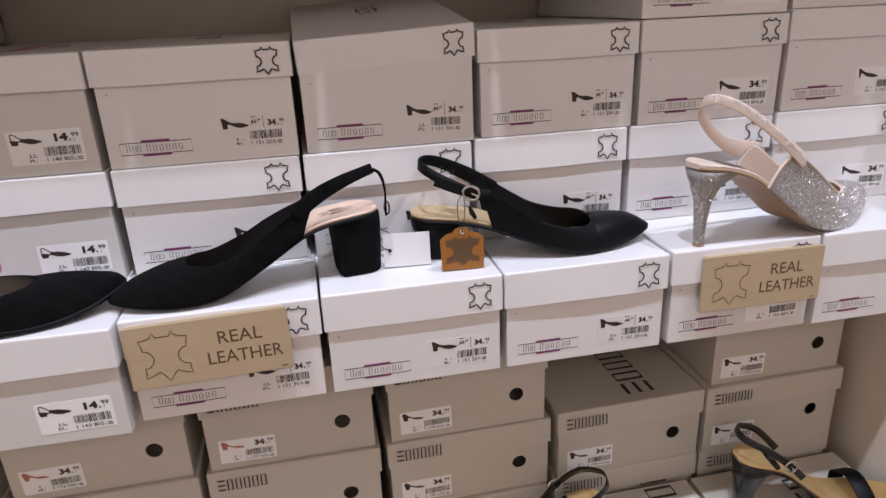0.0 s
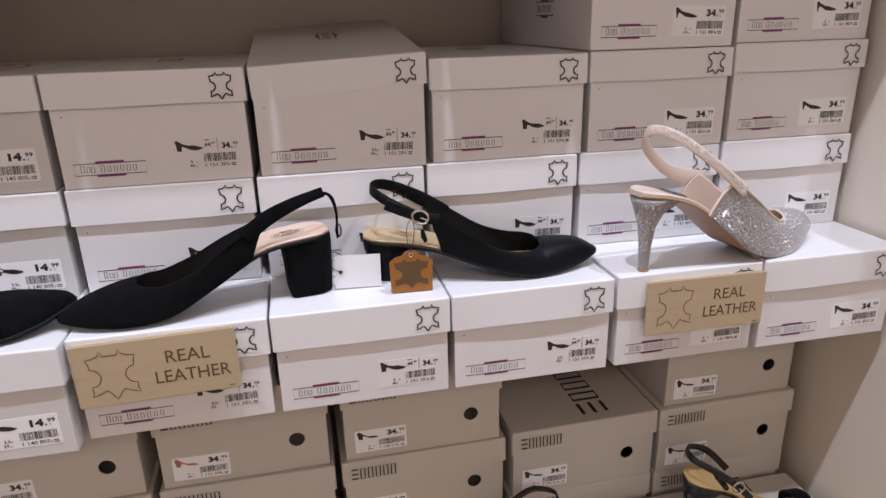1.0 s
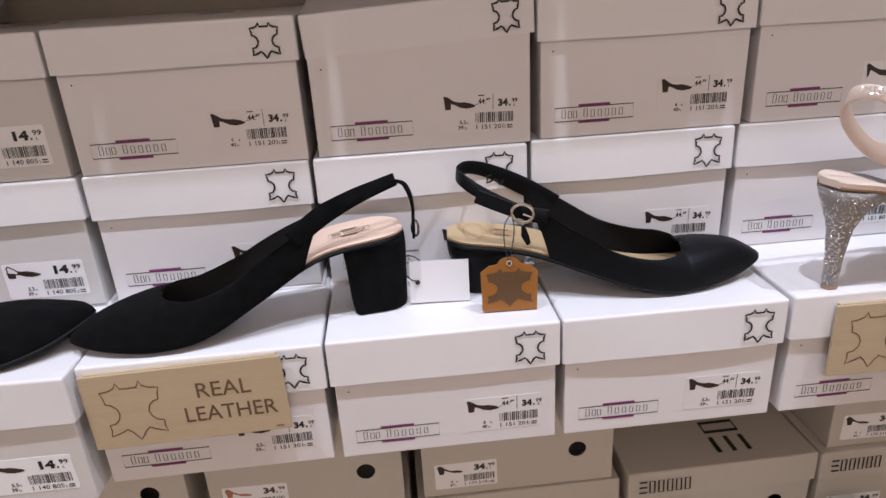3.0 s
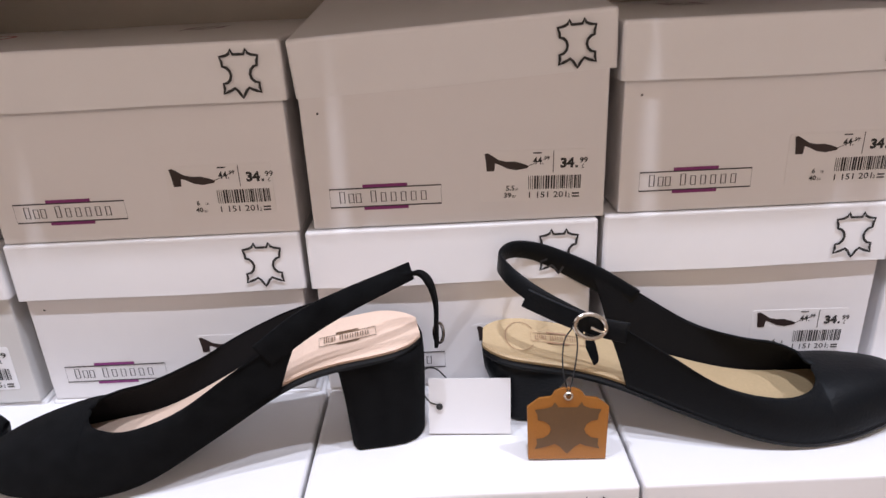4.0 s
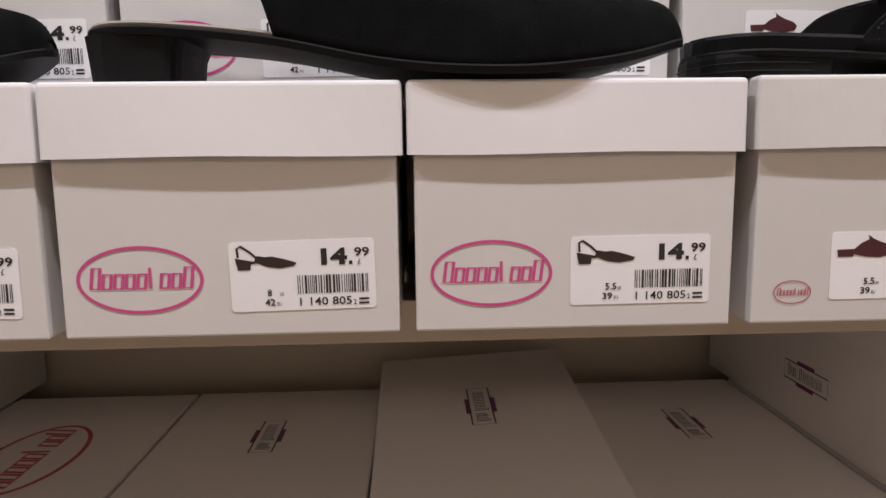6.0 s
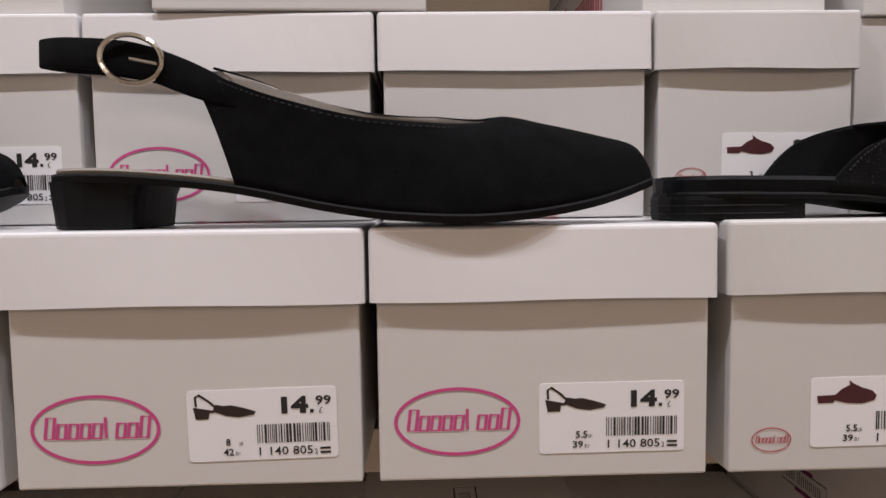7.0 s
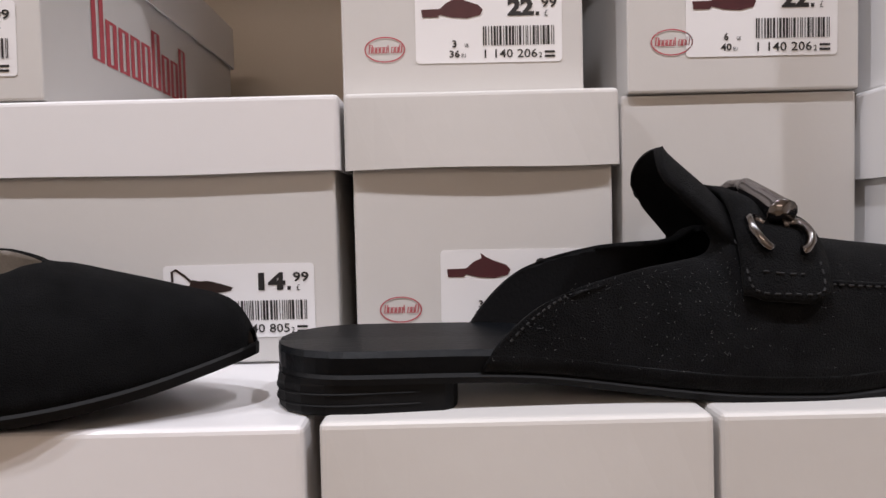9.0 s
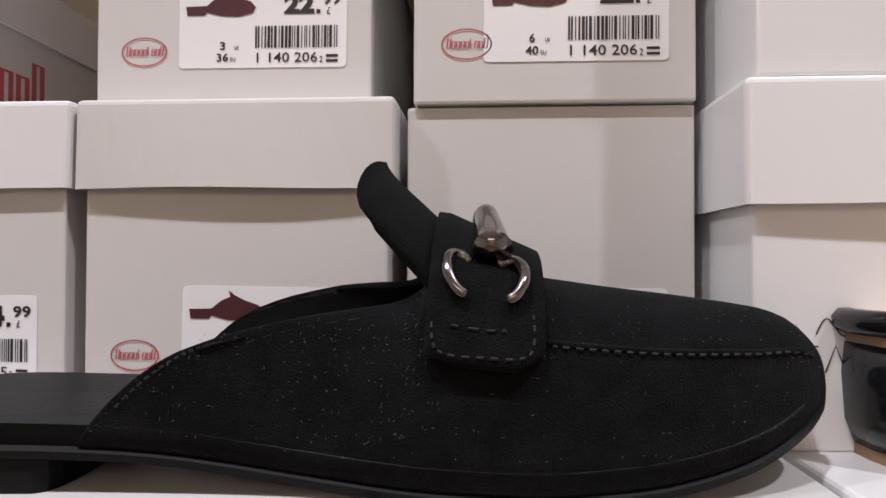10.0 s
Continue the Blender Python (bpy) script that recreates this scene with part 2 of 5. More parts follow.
def hide_shape(cx, cz, w, h):
    """The outline of a spread hide: straight neck, flared corners, waisted sides, pointed foot."""
    half = [(0.0, 0.40), (0.14, 0.40), (0.20, 0.50), (0.24, 0.42), (0.34, 0.38), (0.50, 0.36), (0.46, 0.26), (0.45, 0.16), (0.36, 0.14),
            (0.28, 0.07), (0.25, -0.02), (0.28, -0.11), (0.36, -0.18), (0.47, -0.20), (0.46, -0.30), (0.49, -0.40), (0.38, -0.37), (0.28, -0.34),
            (0.19, -0.30), (0.11, -0.36), (0.05, -0.44), (0.0, -0.50)]
    full = half + [(-a, b) for a, b in half[-2:0:-1]]
    return [(cx + a * w, cz + b * h) for a, b in full]


SIDE_UPPER = {
    "pump": [(0.0, 0.96), (0.07, 1.0), (0.16, 0.88), (0.32, 0.62), (0.50, 0.52), (0.68, 0.52), (0.86, 0.40), (1.0, 0.26), (0.97, 0.15), (0.72, 0.05), (0.52, 0.14), (0.34, 0.36),
             (0.24, 0.44), (0.22, 0.02), (0.05, 0.02), (0.03, 0.56)],
    "mule": [(0.0, 0.40), (0.30, 0.42), (0.42, 0.66), (0.55, 0.80), (0.53, 1.0), (0.62, 0.84), (0.74, 0.70), (0.93, 0.55), (1.0, 0.36), (0.96, 0.16),
             (0.75, 0.04), (0.50, 0.08), (0.30, 0.20), (0.27, 0.10), (0.02, 0.10)],
    "stiletto": [(0.0, 0.86), (0.05, 1.0), (0.12, 0.90), (0.28, 0.66), (0.44, 0.50), (0.60, 0.46), (0.80, 0.32), (1.0, 0.16), (0.97, 0.04), (0.70, 0.02),
                 (0.46, 0.10), (0.28, 0.36), (0.15, 0.50), (0.10, 0.0), (0.06, 0.0), (0.03, 0.5)],
    "sandal": [(0.0, 0.75), (0.08, 1.0), (0.20, 0.86), (0.30, 0.62), (0.50, 0.34), (0.78, 0.30), (1.0, 0.14), (0.90, 0.02), (0.60, 0.08), (0.36, 0.34),
               (0.28, 0.42), (0.25, 0.0), (0.08, 0.0), (0.04, 0.5)],
}


def silhouette(bm, kind, x, z, w, h, y=PRINT):
    if kind == "slingback":
        outline(bm, [(x + a * w, z + b * h) for a, b in ((0.38, 0.40), (0.24, 0.72), (0.10, 0.95), (0.04, 0.86), (0.05, 0.50))], h * 0.09, False, y)
        for poly in (((0.30, 0.30), (0.36, 0.56), (0.48, 0.50), (0.60, 0.52), (0.80, 0.40), (1.0, 0.24), (0.96, 0.12), (0.72, 0.03), (0.52, 0.10), (0.38, 0.24)), ((0.0, 0.48), (0.30, 0.34), (0.34, 0.24), (0.26, 0.24), (0.24, 0.0), (0.04, 0.0))):
            bm.faces.new([bm.verts.new((x + a * w, y, z + b * h)) for a, b in poly])
        return
    vs = [bm.verts.new((x + a * w, y, z + b * h)) for a, b in SIDE_UPPER[kind]]
    es = [bm.edges.new((vs[i], vs[(i + 1) % len(vs)])) for i in range(len(vs))]
    bmesh.ops.triangle_fill(bm, edges=es, use_beauty=True)


CACHE = {}


def sticker(kind, photo, price, code, sizes, was=False):
    """The meshes of a price sticker with its lower left corner at the origin: paper, photo, print."""
    key = (kind, photo.name, price, code, sizes, was)
    if key in CACHE:
        return CACHE[key]
    w, h = (0.0685, 0.034) if was else (0.0722, 0.0352)
    paper = bmesh.new()
    rim = []
    for cx, cz, a0 in ((w - 0.002, h - 0.002, 0.0), (0.002, h - 0.002, 0.5), (0.002, 0.002, 1.0), (w - 0.002, 0.002, 1.5)):
        rim += [(cx + 0.002 * math.cos(math.pi * (a0 + k / 8)), cz + 0.002 * math.sin(math.pi * (a0 + k / 8))) for k in range(5)]
    loft([[(x, 0.0, z) for x, z in rim], [(x, -0.00025, z) for x, z in rim]], bm=paper)
    y = -0.0005
    pic = bmesh.new()
    silhouette(pic, kind, 0.003, h * 0.60, w * 0.42, h * 0.36, y)
    ink = bmesh.new()
    pounds, pence = price.split(".")
    if was:
        put_text(ink, "44.", w * 0.50, h * 0.72, w * 0.10, h * 0.15, 0.01, y)
        put_text(ink, "99", w * 0.605, h * 0.80, w * 0.05, h * 0.08, 0.01, y)
        outline(ink, [(w * 0.46, h * 0.70), (w * 0.66, h * 0.86)], 0.0004, False, y)
        rect(ink, w * 0.50, w * 0.58, h * 0.93, h * 0.955, y)
        rect(ink, w * 0.69, w * 0.697, h * 0.56, h * 0.98, y)
    px = 0.76 if was else 0.63
    pw = 0.13 if was else 0.18
    ph = 0.20 if was else 0.24
    put_text(ink, pounds, w * px, h * 0.64, w * pw, h * ph, 0.05, y)
    rect(ink, w * (px + pw + 0.012), w * (px + pw + 0.035), h * 0.64, h * 0.69, y)
    put_text(ink, pence, w * (px + pw + 0.05), h * (0.64 + ph * 0.45), w * pw * 0.58, h * ph * 0.55, 0.02, y)
    put_text(ink, "£", w * (px + pw + 0.072), h * 0.63, w * 0.022, h * 0.085, 0.0, y)
    rng = random.Random(code)
    x = w * 0.46
    while x < w * 0.95:
        bw = rng.choice((0.0004, 0.0004, 0.0007, 0.0011))
        rect(ink, x, x + bw, h * 0.235, h * 0.50, y)
        x += bw + rng.choice((0.0004, 0.0006, 0.0009))
    put_text(ink, code, w * 0.47, h * 0.06, w * 0.36, h * 0.12, 0.008, y)
    put_text(ink, "2", w * 0.842, h * 0.055, w * 0.02, h * 0.075, 0.01, y)
    rect(ink, w * 0.88, w * 0.95, h * 0.12, h * 0.15, y)
    rect(ink, w * 0.88, w * 0.95, h * 0.06, h * 0.09, y)
    uk, eu = sizes
    put_text(ink, uk, w * 0.25, h * 0.215, w * (0.03 + 0.025 * (len(uk) - 1)), h * 0.10, 0.02, y)
    put_text(ink, "UK", w * 0.335, h * 0.215, w * 0.03, h * 0.05, 0.01, y)
    put_text(ink, eu, w * 0.23, h * 0.075, w * 0.07, h * 0.10, 0.02, y)
    put_text(ink, "EU", w * 0.312, h * 0.075, w * 0.03, h * 0.05, 0.01, y)
    CACHE[key] = (mesh_of(paper, CLEAR if was else STICKER), mesh_of(pic, photo), mesh_of(ink, INK), w, h)
    return CACHE[key]


def mark_5th(bm_ink, bm_bar, x, z, w, h, y=PRINT, turned=False):
    """A thin frame with two plum bars on its long edges and a row of small letter bars."""
    def pt(a, b):
        return (x + b, z + a) if turned else (x + a, z + b)
    outline(bm_ink, [pt(0, 0), pt(w, 0), pt(w, h), pt(0, h)], h * 0.07, True, y)
    for a, b in ((0.30, -0.19), (0.30, 1.03)):
        p, q = pt(w * a, h * b), pt(w * (a + 0.40), h * (b + 0.17))
        rect(bm_bar[b > 0] if isinstance(bm_bar, list) else bm_bar, min(p[0], q[0]), max(p[0], q[0]), min(p[1], q[1]), max(p[1], q[1]), y)
    rows = (0.09, 0.17, 0.235, 0.37, 0.46, 0.55, 0.64, 0.73, 0.82)
    for i, a in enumerate(rows):
        hh = 0.60 if i in (0, 3) else 0.48
        outline(bm_ink, [pt(w * a, h * 0.24), pt(w * (a + 0.042), h * 0.24), pt(w * (a + 0.042), h * (0.24 + hh)), pt(w * a, h * (0.24 + hh))], h * 0.055, True, y)


def mark_oval(bm, cx, cz, rx, rz, y=PRINT):
    """A pink oval ring round a row of rounded letter bars."""
    outline(bm, ellipse(cx, cz, rx, rz), rz * 0.10, True, y)
    xs = np.linspace(-0.80, 0.70, 9)
    for i, a in enumerate(xs):
        tall = 0.42 if i in (0, 5, 8) else 0.22
        wid = rx * (0.125 if i != 5 else 0.05)
        x0, z0 = cx + a * rx, cz - 0.26 * rz
        if i == 5:
            rect(bm, x0, x0 + wid, z0, z0 + (tall + 0.22) * rz, y)
        else:
            lean = 0.12 * (tall + 0.22) * rz
            outline(bm, [(x0, z0), (x0 + wid, z0), (x0 + wid + lean, z0 + (tall + 0.22) * rz), (x0 + lean, z0 + (tall + 0.22) * rz)], rx * 0.055, True, y)


def mark_six(bm, x, z, w, h, y=PRINT):
    """Six letters as plain strokes: the first of three bars, the others upright bars with short arms."""
    lw = w / 7.0
    for k in (0.0, 0.42, 0.84):
        rect(bm, x, x + lw * 1.0, z + h * k, z + h * (k + 0.13), y)
    for i in range(1, 6):
        a = x + lw * (0.2 + 1.15 * i)
        outline(bm, [(a, z), (a + lw * 0.62, z), (a + lw * 0.62, z + h * 0.94), (a, z + h * 0.94)], lw * 0.20, True, y)


# ---- shoe boxes ----
rng_box = random.Random(4)


def card_body(w, d, h, hole=None):
    """The lower part of a box; hole: centre and radius of the finger hole in its front."""
    bm = block(-w / 2, w / 2, 0, d, 0, h, 0.0012, 2)
    if hole:
        hx, hz, hr = hole
        front = max((f for f in bm.faces if f.normal.y < -0.9), key=lambda f: f.calc_area())
        ring = [bm.verts.new((hx + hr * math.cos(a), 0, hz + hr * math.sin(a))) for a in np.linspace(0, 2 * math.pi, 24, endpoint=False)]
        edges = [bm.edges.new((ring[i], ring[(i + 1) % 24])) for i in range(24)] + list(front.edges)
        back = [bm.verts.new((v.co.x, 0.0015, v.co.z)) for v in ring]
        bmesh.ops.delete(bm, geom=[front], context="FACES_ONLY")
        bmesh.ops.triangle_fill(bm, edges=edges, use_beauty=True)
        for i in range(24):
            j = (i + 1) % 24
            bm.faces.new((ring[i], back[i], back[j], ring[j]))
    return bm


def card_lid(w, d, lh, bow):
    """A lid shell whose skirt bellies out a little at the front; its top lies at z = 0."""
    bm = bmesh.new()
    bmesh.ops.create_cube(bm, size=1, matrix=Matrix.Translation((0, d / 2, -lh / 2)) @ Matrix.Diagonal((w, d, lh, 1)))
    bmesh.ops.delete(bm, geom=[f for f in bm.faces if f.normal.z < -0.9], context="FACES_ONLY")
    es = [e for e in bm.edges if len(e.link_faces) == 2]
    bmesh.ops.bevel(bm, geom=es, offset=0.0024, segments=3, profile=0.5, affect="EDGES")
    for cut in np.linspace(-w / 2, w / 2, 10)[1:-1]:
        bmesh.ops.bisect_plane(bm, geom=bm.verts[:] + bm.edges[:] + bm.faces[:], plane_co=(cut, 0, 0), plane_no=(1, 0, 0))
    for v in bm.verts:
        if v.co.z < -lh + 1e-4 and v.co.y < d * 0.5:
            u = v.co.x / w + 0.5
            v.co.y -= bow * math.sin(math.pi * u) + 0.0008
            v.co.z += 0.0004 * math.sin(7 * u + bow * 3000)
        if v.co.z > -1e-4:
            v.co.z -= 0.0012 * math.sin(math.pi * min(max(v.co.x / w + 0.5, 0), 1)) * math.sin(math.pi * min(max(v.co.y / d, 0), 1))
    bmesh.ops.solidify(bm, geom=bm.faces[:], thickness=0.0014)
    return bm


def shoe_box(style, x0, x1, yf, z0, top, price=None, depth=0.30, lid=0.038, yaw=0.0, lid_pose=None, sign=False, lidless=False, top_mark=True, side_mark=False, name="shoe_box"):
    """A lidded shoe box with its end to the aisle. yf: the front of its lid."""
    w, h = x1 - x0, top - z0
    label, group = {
        "plum": ("white card shoe box with plum frame mark and price sticker", "white shoe boxes"),
        "oval": ("light grey shoe box with big pink oval mark and price sticker", "light grey shoe boxes"),
        "small": ("light grey shoe box with small pink oval and price sticker", "light grey shoe boxes"),
        "six": ("beige card shoe box with black lettering bars and finger hole", "beige shoe boxes"),
        "cat": ("glossy white shoe box with thin grey lettering bars", "glossy white shoe boxes"),
    }[style]
    if sign:
        label = "white card shoe box behind a wooden sign board"
    if lid_pose:
        label = "white card shoe box with its lid sitting crooked"
    box = thing(name, pose((x0 + x1) / 2, yf, z0, 0, 0, yaw), label, "shoe box", group)
    body_mat, lid_mat = {"plum": (BODY, WHITE), "oval": (GREY, WHITE), "small": (GREY, GREY), "six": (BEIGE, BEIGE), "cat": (GLOSS, GLOSS)}[style]
    inset = 0.0 if lidless else 0.0032
    bw = w - 2 * inset
    hole = (bw * 0.31, h * 0.40, 0.0105) if style == "six" else None
    body = part("body", card_body(bw, depth - 2 * inset, h - (0 if lidless else 0.002), hole), body_mat, box, at=pose(0, inset, 0))
    cap = body
    if not lidless:
        bow = rng_box.uniform(0.0000, 0.0020)
        cap = part("lid", card_lid(w, depth, lid, bow), lid_mat, box, at=pose(0, 0, h) @ (lid_pose or pose(0, 0, 0)))
        k = min(lid * 0.78, 0.031)
        if style == "plum":
            bm = bmesh.new()
            outline(bm, hide_shape(w / 2 - 0.014 - k * 0.4, -lid / 2 - 0.001, k * 0.82, k), 0.0017, True, -0.0032)
            # the badge leans with the skirt
            for v in bm.verts:
                v.co.y = -0.0005 + (v.co.z / lid) * (bow + 0.0014)
            part("hide_badge", bm, INK, cap)
            if top_mark:
                a, b = bmesh.new(), [bmesh.new(), bmesh.new()]
                mark_5th(a, b, -0.011, 0.150, 0.072, 0.021, 0, True)
                for q in (a, *b):
                    for v in q.verts:
                        v.co = (v.co.x, v.co.z, 0.0004)
                part("top_frame", a, SOFTINK, cap)
                for q in b:
                    part("plum_bar", q, PURPLE, cap)
        elif style == "oval" and top_mark:
            a = bmesh.new()
            mark_oval(a, 0.155, 0.0, 0.07, 0.04, 0)
            for v in a.verts:
                v.co = (-v.co.z, v.co.x, 0.0004)
            part("top_oval", a, RED, cap)
        elif style == "six":
            a = bmesh.new()
            mark_six(a, -w / 2 + 0.013, -lid * 0.72, 0.066, 0.017, 0)
            for v in a.verts:
                v.co.y = -0.0006 + (v.co.z / lid) * (bow + 0.0014)
            part("lettering", a, INK, cap)
            a = bmesh.new()
            mark_six(a, -0.13, -0.065, 0.20, 0.045, 0)
            for v in a.verts:
                v.co = (-v.co.z - 0.02, v.co.x + 0.15, 0.0004)
            part("top_lettering", a, INK, cap)
    # printing on the end of the body
    b2 = bw / 2
    if style == "plum":
        a, b = bmesh.new(), [bmesh.new(), bmesh.new()]
        mark_5th(a, b, -b2 + 0.013, 0.0145, 0.073, 0.0125)
        part("frame_mark", a, SOFTINK, body)
        for q in b:
            part("plum_bar", q, PURPLE, body)
        a = bmesh.new()
        a.faces.new([a.verts.new((p[0], PRINT, p[1])) for p in ellipse(-b2 + 0.011, h - lid - 0.009, 0.0008, 0.0008, 8)])
        part("pin_hole", a, INK, body)
    elif style == "oval":
        a = bmesh.new()
        mark_oval(a, -b2 + 0.0385, 0.0295, 0.0302, 0.0163)
        part("oval_mark", a, PINK, body)
    elif style == "small":
        a = bmesh.new()
        mark_oval(a, -b2 + 0.0212, 0.0165 if yf < 0.75 else 0.0238, 0.0098, 0.0060)
        part("oval_mark", a, RED, body)
    elif style == "cat":
        a = bmesh.new()
        for i in range(7):
            x, z = -b2 + 0.014 + i * 0.0088, 0.026
            if i in (1, 3, 4):
                outline(a, [(x, z), (x + 0.0033, z + 0.0088), (x + 0.0066, z)], 0.0006, False)
            elif i in (0, 2, 6):
                rect(a, x + 0.003, x + 0.0036, z, z + 0.0088)
                rect(a, x, x + 0.0066, z + 0.0082, z + 0.0088)
            else:
                outline(a, [(x, z), (x, z + 0.0088), (x + 0.006, z + 0.0088), (x + 0.006, z)], 0.0006)
        part("lettering", a, SOFTINK, body)
        a = bmesh.new()
        outline(a, [(-b2 + 0.020 + 0.016 * t, 0.0385 + 0.003 * math.sin(9 * t) + 0.003 * math.sin(4 * t)) for t in np.linspace(0, 1, 24)], 0.0005, False)
        part("outline_drawing", a, SOFTINK, body)
    if price:
        kind, photo, pounds, code, sizes, was = price
        paper, pic, ink, sw, sh = sticker(kind, photo, pounds, code, sizes, was)
        sx, sz = b2 - sw - 0.0135, 0.0138
        if style == "six":
            sx, sz = -b2 + 0.014, 0.010
        elif style in ("oval", "small"):
            sx, sz = b2 - sw - 0.0115, 0.0122
        if style == "small" and yf > 0.75:
            sx, sz = b2 - sw - 0.0105, 0.0165
        st = part("price_sticker", paper, None, body, at=pose(sx, -0.0001, sz, 0, rng_box.uniform(-1.2, 1.2), 0))
        part("shoe_picture", pic, None, st)
        part("price_print", ink, None, st)
    if side_mark:
        a = bmesh.new()
        if style == "plum":
            b = [bmesh.new(), bmesh.new()]
            mark_5th(a, b, 0.172, h * 0.30, 0.068, 0.018, 0)
            for q in (a, *b):
                for v in q.verts:
                    v.co = (-b2 - 0.0004, depth - v.co.x, v.co.z)
            part("side_frame", a, SOFTINK, body)
            for q in b:
                part("plum_bar", q, PURPLE, body)
        else:
            for i, x in enumerate(np.linspace(0.03, 0.155, 9)):
                z1 = h * (0.46 if i not in (0, 5, 8) else 0.56)
                outline(a, [(x, h * 0.26), (x + 0.0085, h * 0.26), (x + 0.0085, z1), (x, z1)], 0.0050, True, 0)
            for v in a.verts:
                v.co = ((b2 + 0.0004) if side_mark != "left" else (-b2 - 0.0004), v.co.x + 0.02 if side_mark != "left" else depth - 0.04 - v.co.x, v.co.z)
            part("side_lettering", a, RED, body)
    return box


BLOCK = ("pump", PHOTO_DARK, "34.99", "1 151 201", ("6", "40"), True)
BLOCK39 = ("pump", PHOTO_DARK, "34.99", "1 151 201", ("5.5", "39"), True)
GLAM = ("stiletto", PHOTO_DARK, "34.99", "1 151 801", ("6", "39"), False)
FLAT42 = ("slingback", PHOTO_DARK, "14.99", "1 140 805", ("8", "42"), False)
FLAT39 = ("slingback", PHOTO_DARK, "14.99", "1 140 805", ("5.5", "39"), False)
FLAT37 = ("slingback", PHOTO_DARK, "14.99", "1 140 805", ("4", "37"), False)
MULE39 = ("mule", PHOTO_WINE, "22.99", "1 140 206", ("5.5", "39"), False)
MULE36 = ("mule", PHOTO_WINE, "22.99", "1 140 206", ("3", "36"), False)
MULE40 = ("mule", PHOTO_WINE, "22.99", "1 140 206", ("6", "40"), False)
SANDAL_R = ("sandal", PHOTO_TAN, "34.99", "1 173 305", ("6", "39"), False)
SANDAL_B = ("sandal", PHOTO_DARK, "34.99", "1 170 510", ("6", "39"), False)

# ---- the shelf unit and the shop round it ----
LEFT, RIGHT, BACK = -0.62, 0.808, 1.187
Z_LOW, Z_MID, Z_UP, Z_TOP = 0.52, 1.037, 1.579, 2.13
structure("floor", block(-2.5, 2.7, -4.0, 1.35, -0.04, 0.0), FLOOR, "brown wooden shop floor in front of shelves", "floor")
structure("ceiling", block(-2.5, 2.7, -4.0, 1.35, 3.36, 3.42), PAINT, "plain white painted shop ceiling", "ceiling")
structure("wall_back", block(-2.5, 2.7, 1.25, 1.35, 0.0, 3.36), PAINT, "white painted wall behind the shelf unit", "wall")
structure("wall_front", block(-2.5, 2.7, -4.1, -4.0, 0.0, 3.36), PAINT, "white painted wall across the aisle", "wall")
structure("wall_left", block(-2.6, -2.5, -4.0, 1.35, 0.0, 3.36), PAINT, "white painted end wall of the shop", "wall")
structure("wall_right", block(2.7, 2.8, -4.0, 1.35, 0.0, 3.36), PAINT, "white painted end wall of the shop", "wall")

unit = thing("shelf_unit", pose(0, BACK, 0), "cream melamine shelf unit packed with shoe boxes", "shelf", "", "structure")


def board(name, x0, x1, y0, y1, z0, z1, mat=SHELF, label=""):
    part(name, block(x0, x1, y0 - BACK, y1 - BACK, z0, z1, 0.001, 2), mat, unit, label)


board("back_panel", LEFT, RIGHT, BACK, BACK + 0.018, 0.0, Z_TOP, PANEL)
board("side_panel", LEFT - 0.02, LEFT, 0.70, BACK + 0.018, 0.0, Z_TOP, PANEL)
board("side_panel", RIGHT, RIGHT + 0.02, 0.60, BACK + 0.018, 0.0, Z_UP - 0.028, PANEL, "off-white upright panel beside the boxes")
board("shelf_board", LEFT, RIGHT, 0.66, BACK, Z_LOW - 0.02, Z_LOW)
board("shelf_board", LEFT, RIGHT, 0.755, BACK, Z_MID - 0.02, Z_MID)
board("shelf_board", LEFT, 1.1, 0.784, BACK, Z_UP - 0.027, Z_UP, SHELF, "cream shelf board with plain front edge")
board("top_board", LEFT, 1.1, 0.80, BACK, Z_TOP, Z_TOP + 0.02)
board("back_panel", RIGHT + 0.02, 1.1, BACK, BACK + 0.018, 0.0, Z_TOP, PANEL)
board("side_panel", 1.1, 1.12, 0.70, BACK + 0.018, 0.0, Z_TOP, PANEL)

# middle shelf, front row
FY, BY = 0.692, 0.801
FT = 1.156
shoe_box("oval", -0.400, -0.2005, FY - 0.012, Z_MID - 0.004, FT - 0.001, FLAT39, yaw=-1.2, lid=0.042)
shoe_box("plum", -0.1980, -0.0008, FY, Z_MID, FT - 0.001, BLOCK39, sign=True, lid=0.042, yaw=0.4)
shoe_box("plum", 0.0015, 0.1985, FY, Z_MID, FT, BLOCK, lid=0.042)
shoe_box("plum", 0.2005, 0.3985, FY, Z_MID, FT, BLOCK39, lid=0.042)
shoe_box("plum", 0.4030, 0.5970, FY, Z_MID, FT + 0.001, GLAM, sign=True, lid=0.041)
shoe_box("plum", 0.5995, 0.7990, FY - 0.004, Z_MID, FT + 0.002, GLAM, lid=0.041, yaw=-0.5)
